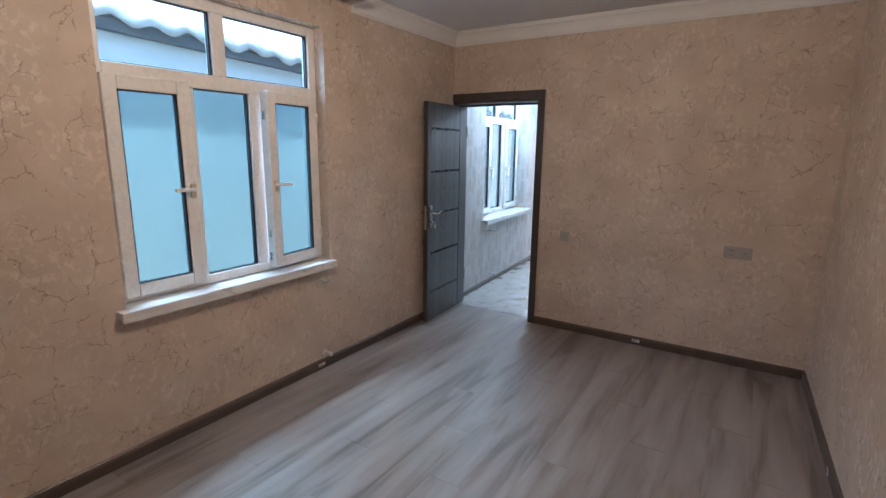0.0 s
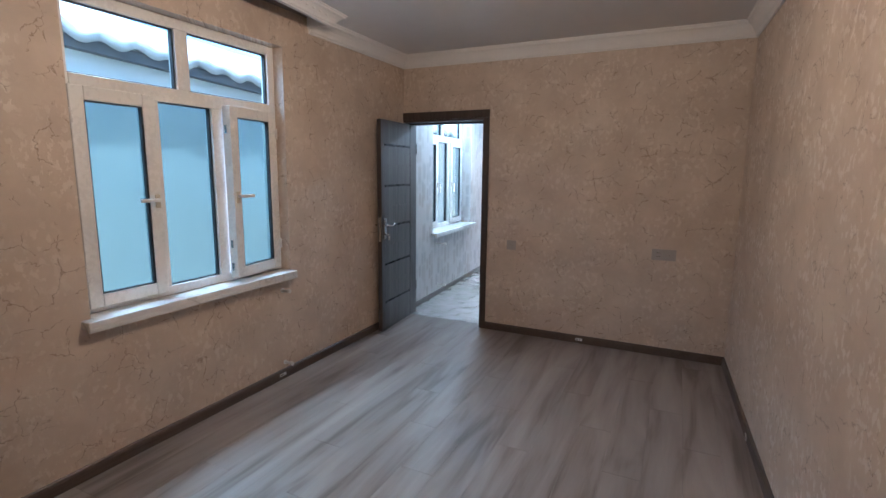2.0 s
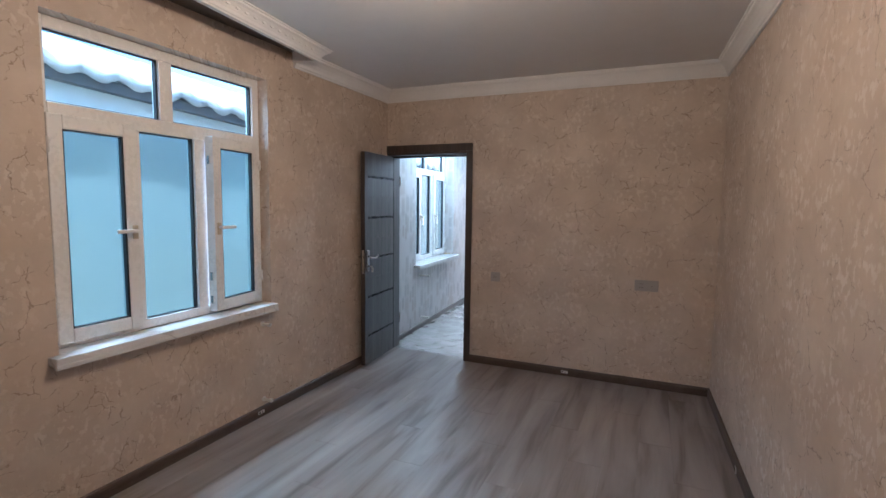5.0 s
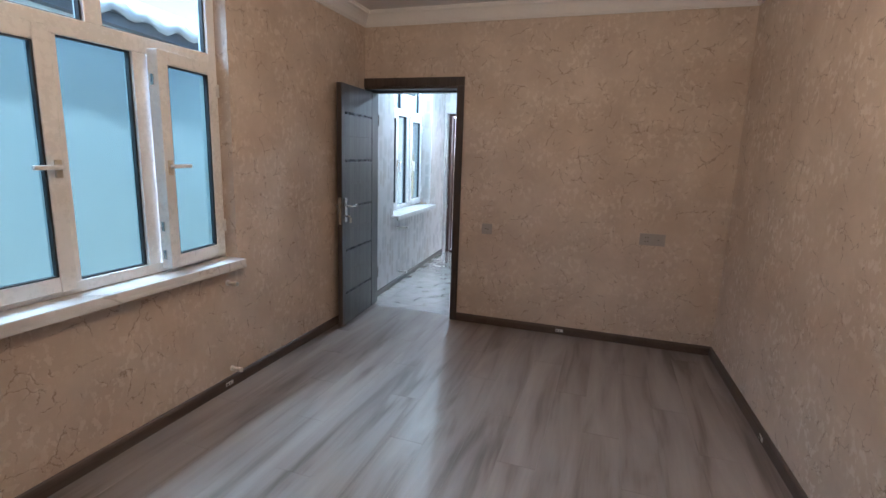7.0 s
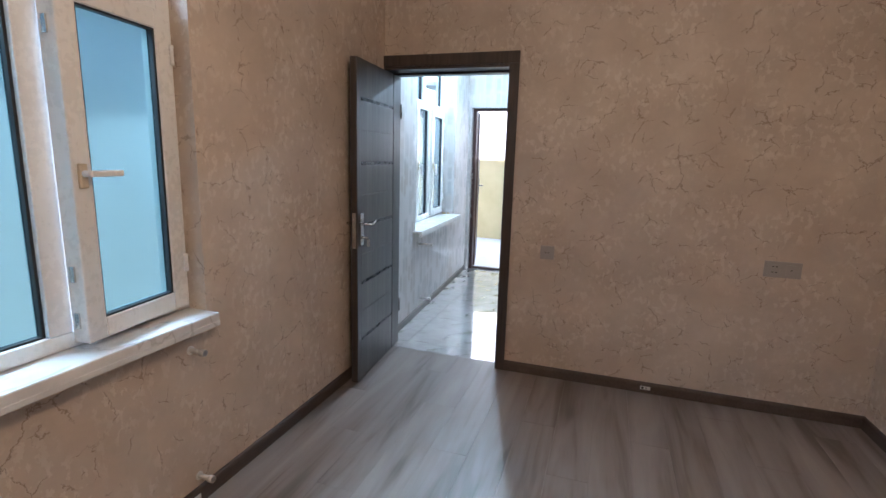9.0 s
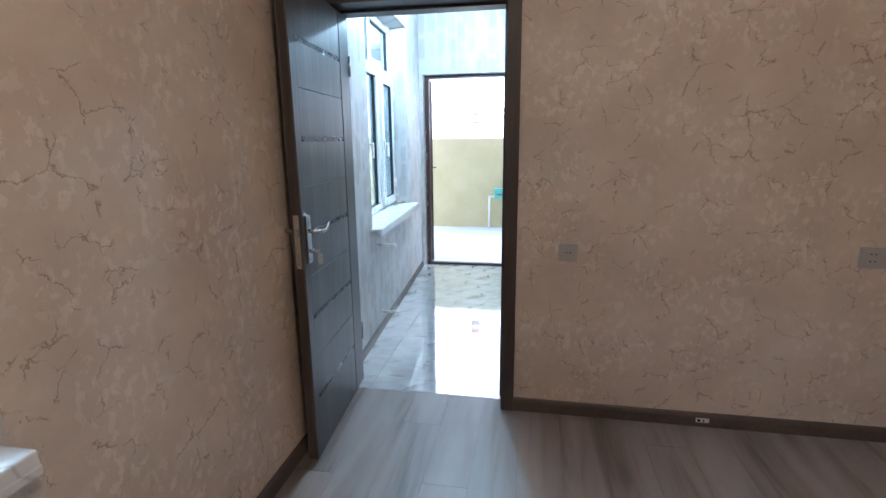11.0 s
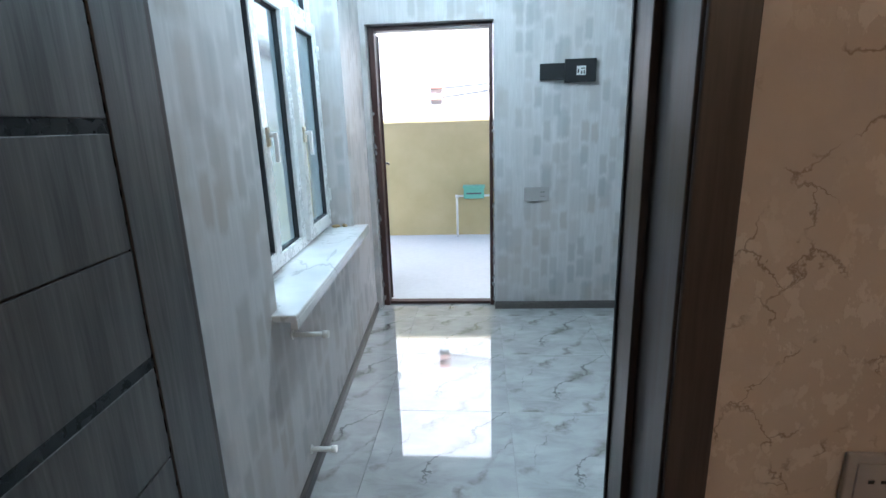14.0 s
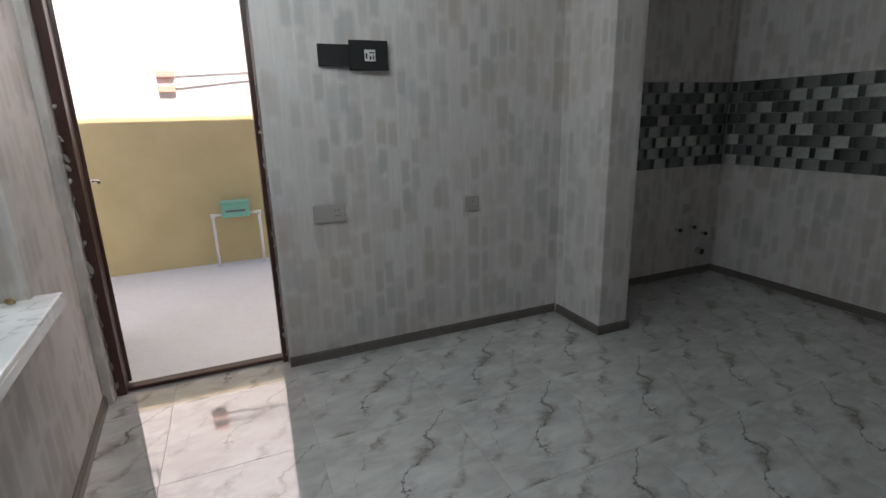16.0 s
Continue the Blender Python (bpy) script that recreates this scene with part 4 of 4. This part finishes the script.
def outside():
    tagged(box("ground", (-400, -400, -0.45), (400, 400, -0.30), M_GROUND), "dusty bare ground round the house", "ground", kind="structure")
    tagged(box("pavement", (-3.8, KYA + 0.012, -0.30), (4.0, YW, 0.0), M_SLAB), "pale smooth concrete yard slab", "pavement", kind="structure")
    tagged(wall("yard_wall", (-9.0, YW), (6.0, YW), -0.30, 4.3, -0.20, M_RENDER), "yellow rendered yard wall with a white upper part", kind="structure")
    tagged(box("canopy", (-3.4, KY1 + 0.195, 2.36), (0.6, 8.45, 2.41), M_EAVE), "thin dark canopy over the outer doorway", "canopy", kind="structure")
    # neighbour across the narrow passage
    h = thing("neighbour_house", (-4.2, 3.0, -0.30), "pale rendered neighbouring house with a wavy slate eave", "house")
    tilt = pose(0, 0, 0, -2.4, 0, 0)
    box("wall", (-3.0, -6.0, -0.4), (0, 6.5, 2.88), M_NEIGHBOUR, h, at=tilt)
    # dark strip put in for the gutter's shadow below the slates
    box("eave_shade_board", (0.001, -6.2, 2.70), (0.09, 6.6, 2.79), M_EAVE, h, at=tilt)
    bm = bmesh.new()
    ny, nx = 260, 10
    grid = []
    for j in range(ny + 1):
        y = -6.2 + 12.8 * j / ny
        wob = 0.028 * math.sin(y * 2 * math.pi / 0.30) + 0.02 * noise.noise((y * 3, 0, 0))
        lip = 0.03 * noise.noise((y * 5, 4, 0))
        grid.append([(x0, y, 2.84 + wob + 0.03 + (0.13 - x0) * 0.35) for x0 in [0.13 + lip - 3.2 * i / nx for i in range(nx + 1)]])
    top = [[bm.verts.new(p) for p in row] for row in grid]
    low = [[bm.verts.new((p[0], p[1], p[2] - 0.10)) for p in row] for row in grid]
    for j in range(ny):
        for i in range(nx):
            bm.faces.new((top[j][i], top[j][i + 1], top[j + 1][i + 1], top[j + 1][i]))
            bm.faces.new((low[j][i], low[j + 1][i], low[j + 1][i + 1], low[j][i + 1]))
        bm.faces.new((top[j][0], top[j + 1][0], low[j + 1][0], low[j][0]))
    mesh_object("roof", bm, M_SLATE, h, True, at=tilt)
    # gas meter on its pipe
    m = thing("gas_meter", (-1.91, YW - 0.11, 0.45), "mint green gas meter box on white pipes", "meter")
    bm = bmesh.new()
    add_box(bm, (-0.125, -0.07, 0.035), (0.125, 0.07, 0.165), 0.012)
    mesh_object("case", bm, M_GREEN, m)
    box("lid", (-0.135, -0.08, 0.165), (0.135, 0.08, 0.19), M_GREEN, m, 0.006)
    box("window_strip", (-0.09, -0.0745, 0.09), (0.09, -0.0705, 0.11), M_EAVE, m)
    for x in (-0.21, 0.215):
        cyl("pipe", (x, 0, -0.45), (x, 0, 0.06), 0.014, M_PIPE, m, 14)
        cyl("elbow", (x, 0, 0.035), (x, 0, 0.075), 0.020, M_PIPE, m, 14)
    cyl("pipe", (-0.21, 0, 0.062), (-0.124, 0, 0.062), 0.013, M_PIPE, m, 14)
    cyl("pipe", (0.124, 0, 0.062), (0.215, 0, 0.062), 0.013, M_PIPE, m, 14)
    # brackets that carry a rail
    r = thing("wall_rail", (-2.34, YW, 1.74), "pale double rail on two faded red wall brackets", "rail")
    for z in (-0.08, 0.05):
        box("bracket", (-0.07, -0.07, z), (0.07, -0.0005, z + 0.055), M_RED, r, 0.006)
    cyl("rail", (0.0, -0.05, 0.09), (0.95, -0.05, 0.15), 0.010, M_WIRE, r, 12)
    cyl("rail", (0.0, -0.05, -0.02), (0.95, -0.05, 0.09), 0.010, M_WIRE, r, 12)
    cyl("wall_pin", (0.95, -0.05, 0.15), (0.95, -0.0005, 0.15), 0.010, M_WIRE, r, 12)
    cyl("wall_pin", (0.95, -0.05, 0.09), (0.95, -0.0005, 0.09), 0.010, M_WIRE, r, 12)
    # far side of the passage end, plain
    tagged(wall("passage_end_wall", (-4.2, -2.6), (XL - 0.3, -2.6), -0.30, 2.4, 0.2, M_NEIGHBOUR), "plain pale wall closing the passage", kind="structure")


outside()


# ---- tiled splashback ----
def splashback():
    k = Mat("woven_mosaic_light", 0.16)
    rnd = k.n("ObjectInfo").outputs["Random"]
    k.color(k.mix(k.ramp(k.noise(k.where("object"), 30, 4).outputs[0], ((0.3, 0.0), (0.7, 0.35))), k.ramp(rnd, ((0.0, (0.06, 0.068, 0.064)), (0.55, (0.20, 0.215, 0.205)), (1.0, (0.46, 0.47, 0.45)))), (0.14, 0.15, 0.145)))
    k2 = Mat("woven_mosaic_dark", 0.16)
    rnd2 = k2.n("ObjectInfo").outputs["Random"]
    k2.color(k2.mix(k2.ramp(k2.noise(k2.where("object"), 30, 4).outputs[0], ((0.3, 0.0), (0.7, 0.4))), k2.ramp(rnd2, ((0.0, (0.022, 0.024, 0.023)), (1.0, (0.10, 0.11, 0.10)))), (0.03, 0.03, 0.03)))
    z0, z1, rows = 0.935, 1.585, 8
    rh = (z1 - z0) / rows
    p = 0.158

    def piece(w, h, bow):
        """A slightly arched strip tile."""
        bm = bmesh.new()
        n = 5
        cols = []
        for i in range(n + 1):
            u = -w / 2 + w * i / n
            dd = 0.004 + bow * (1 - (2 * u / w) ** 2)
            cols.append([bm.verts.new(q) for q in ((u, 0, -h / 2), (u, 0, h / 2), (u, -dd, h / 2), (u, -dd, -h / 2))])
        for a, b in zip(cols, cols[1:]):
            for i in range(4):
                bm.faces.new((a[i], a[(i + 1) % 4], b[(i + 1) % 4], b[i]))
        bm.faces.new(cols[0])
        bm.faces.new(cols[-1])
        bmesh.ops.recalc_face_normals(bm, faces=bm.faces)
        me = bpy.data.meshes.new("tile")
        bm.to_mesh(me)
        bm.free()
        return me

    big, small = piece(0.116, rh - 0.004, 0.013), piece(0.036, rh - 0.012, 0.001)
    big.materials.append(k.m)
    small.materials.append(k2.m)
    random.seed(8)
    for name, at, length in (("splashback", pose(PIL[1] + 0.003, KYA, 0), KXR - PIL[1] - 0.006), ("splashback", pose(KXR, KYA - 0.018, 0, 0, 0, -90), 2.5)):
        s = thing(name, (0, 0, 0), "glossy woven-look mosaic tile band in grey and black", "splashback")
        s.matrix_basis = at
        tagged(s, kind="structure")
        box("backing", (0, -0.003, z0), (length, -0.0005, z1), M_EAVE, s)
        for r in range(rows):
            u = 0.054 + (p / 2 if r % 2 else 0)
            if r % 2:
                ob = new("tile", small)
                ob.parent = s
                ob.matrix_basis = pose(0.030, -0.003, z0 + (r + 0.5) * rh)
            while u < length - 0.02:
                for me, off in ((big, 0), (small, p / 2)):
                    if u + off + (0.053 if me is big else 0.025) > length:
                        continue
                    ob = new("tile", me)
                    ob.parent = s
                    ob.matrix_basis = pose(u + off, -0.003, z0 + (r + 0.5) * rh)
                u += p


splashback()


# ---- floor pieces ----
def bevelled_slab(name, w, l, t, mat, bevel=0.0012):
    bm = bmesh.new()
    add_box(bm, (-w / 2, -l / 2, -t), (w / 2, l / 2, 0))
    top = [e for e in bm.edges if all(abs(v.co.z) < 1e-6 for v in e.verts)]
    bmesh.ops.bevel(bm, geom=top, offset=bevel, segments=1, affect="EDGES")
    me = bpy.data.meshes.new(name)
    bm.to_mesh(me)
    bm.free()
    me.materials.append(mat)
    return me


def plank_floor():
    floor = bpy.data.objects["floor_bedroom"]
    back = floor.matrix_basis.inverted()
    w, l = 0.192, 1.29
    cache = {}
    x = XL + 0.001
    i = 0
    xmax = XR_NEAR + 0.012
    while x < xmax - 0.01:
        ww = min(w, xmax - x)
        y = YB - (0.43 * (i % 3))
        while y < YD + 0.089:
            y0, y1 = max(y, YB), min(y + l, YD + 0.089)
            if y1 - y0 > 0.02:
                key = (round(ww, 3), round(y1 - y0, 3))
                if key not in cache:
                    cache[key] = bevelled_slab("plank", ww - 0.0006, y1 - y0 - 0.0006, 0.007, M_LAM, 0.0008)
                ob = new("plank", cache[key])
                ob.parent = floor
                ob.matrix_basis = back @ pose(x + ww / 2, (y0 + y1) / 2, 0)
            y += l
        x += w
        i += 1


plank_floor()


def tile_floor():
    """The same printed tile everywhere, cut where it meets a wall."""
    floor = bpy.data.objects["floor_kitchen"]
    back = floor.matrix_basis.inverted()
    s, x0, y0 = 0.62, -1.395, 6.0
    lo, hi = (KXN + 0.001, YD + 0.091), (KXR - 0.001, KYA + 0.009)
    cache = {}
    for j in range(-4, 4):
        for i in range(-4, 8):
            c = (x0 + s * i, y0 + s * j)
            a = [max(lo[k], c[k] - s / 2) - c[k] for k in (0, 1)]
            b = [min(hi[k], c[k] + s / 2) - c[k] for k in (0, 1)]
            if b[0] - a[0] < 0.01 or b[1] - a[1] < 0.01:
                continue
            key = tuple(round(v, 3) for v in (*a, *b))
            if key not in cache:
                me = bevelled_slab("tile", b[0] - a[0] - 0.0012, b[1] - a[1] - 0.0012, 0.007, M_TILE, 0.0008)
                me.transform(Matrix.Translation(((a[0] + b[0]) / 2, (a[1] + b[1]) / 2, 0)))
                cache[key] = me
            ob = new("tile", cache[key])
            ob.parent = floor
            ob.matrix_basis = back @ pose(*c, 0)


tile_floor()
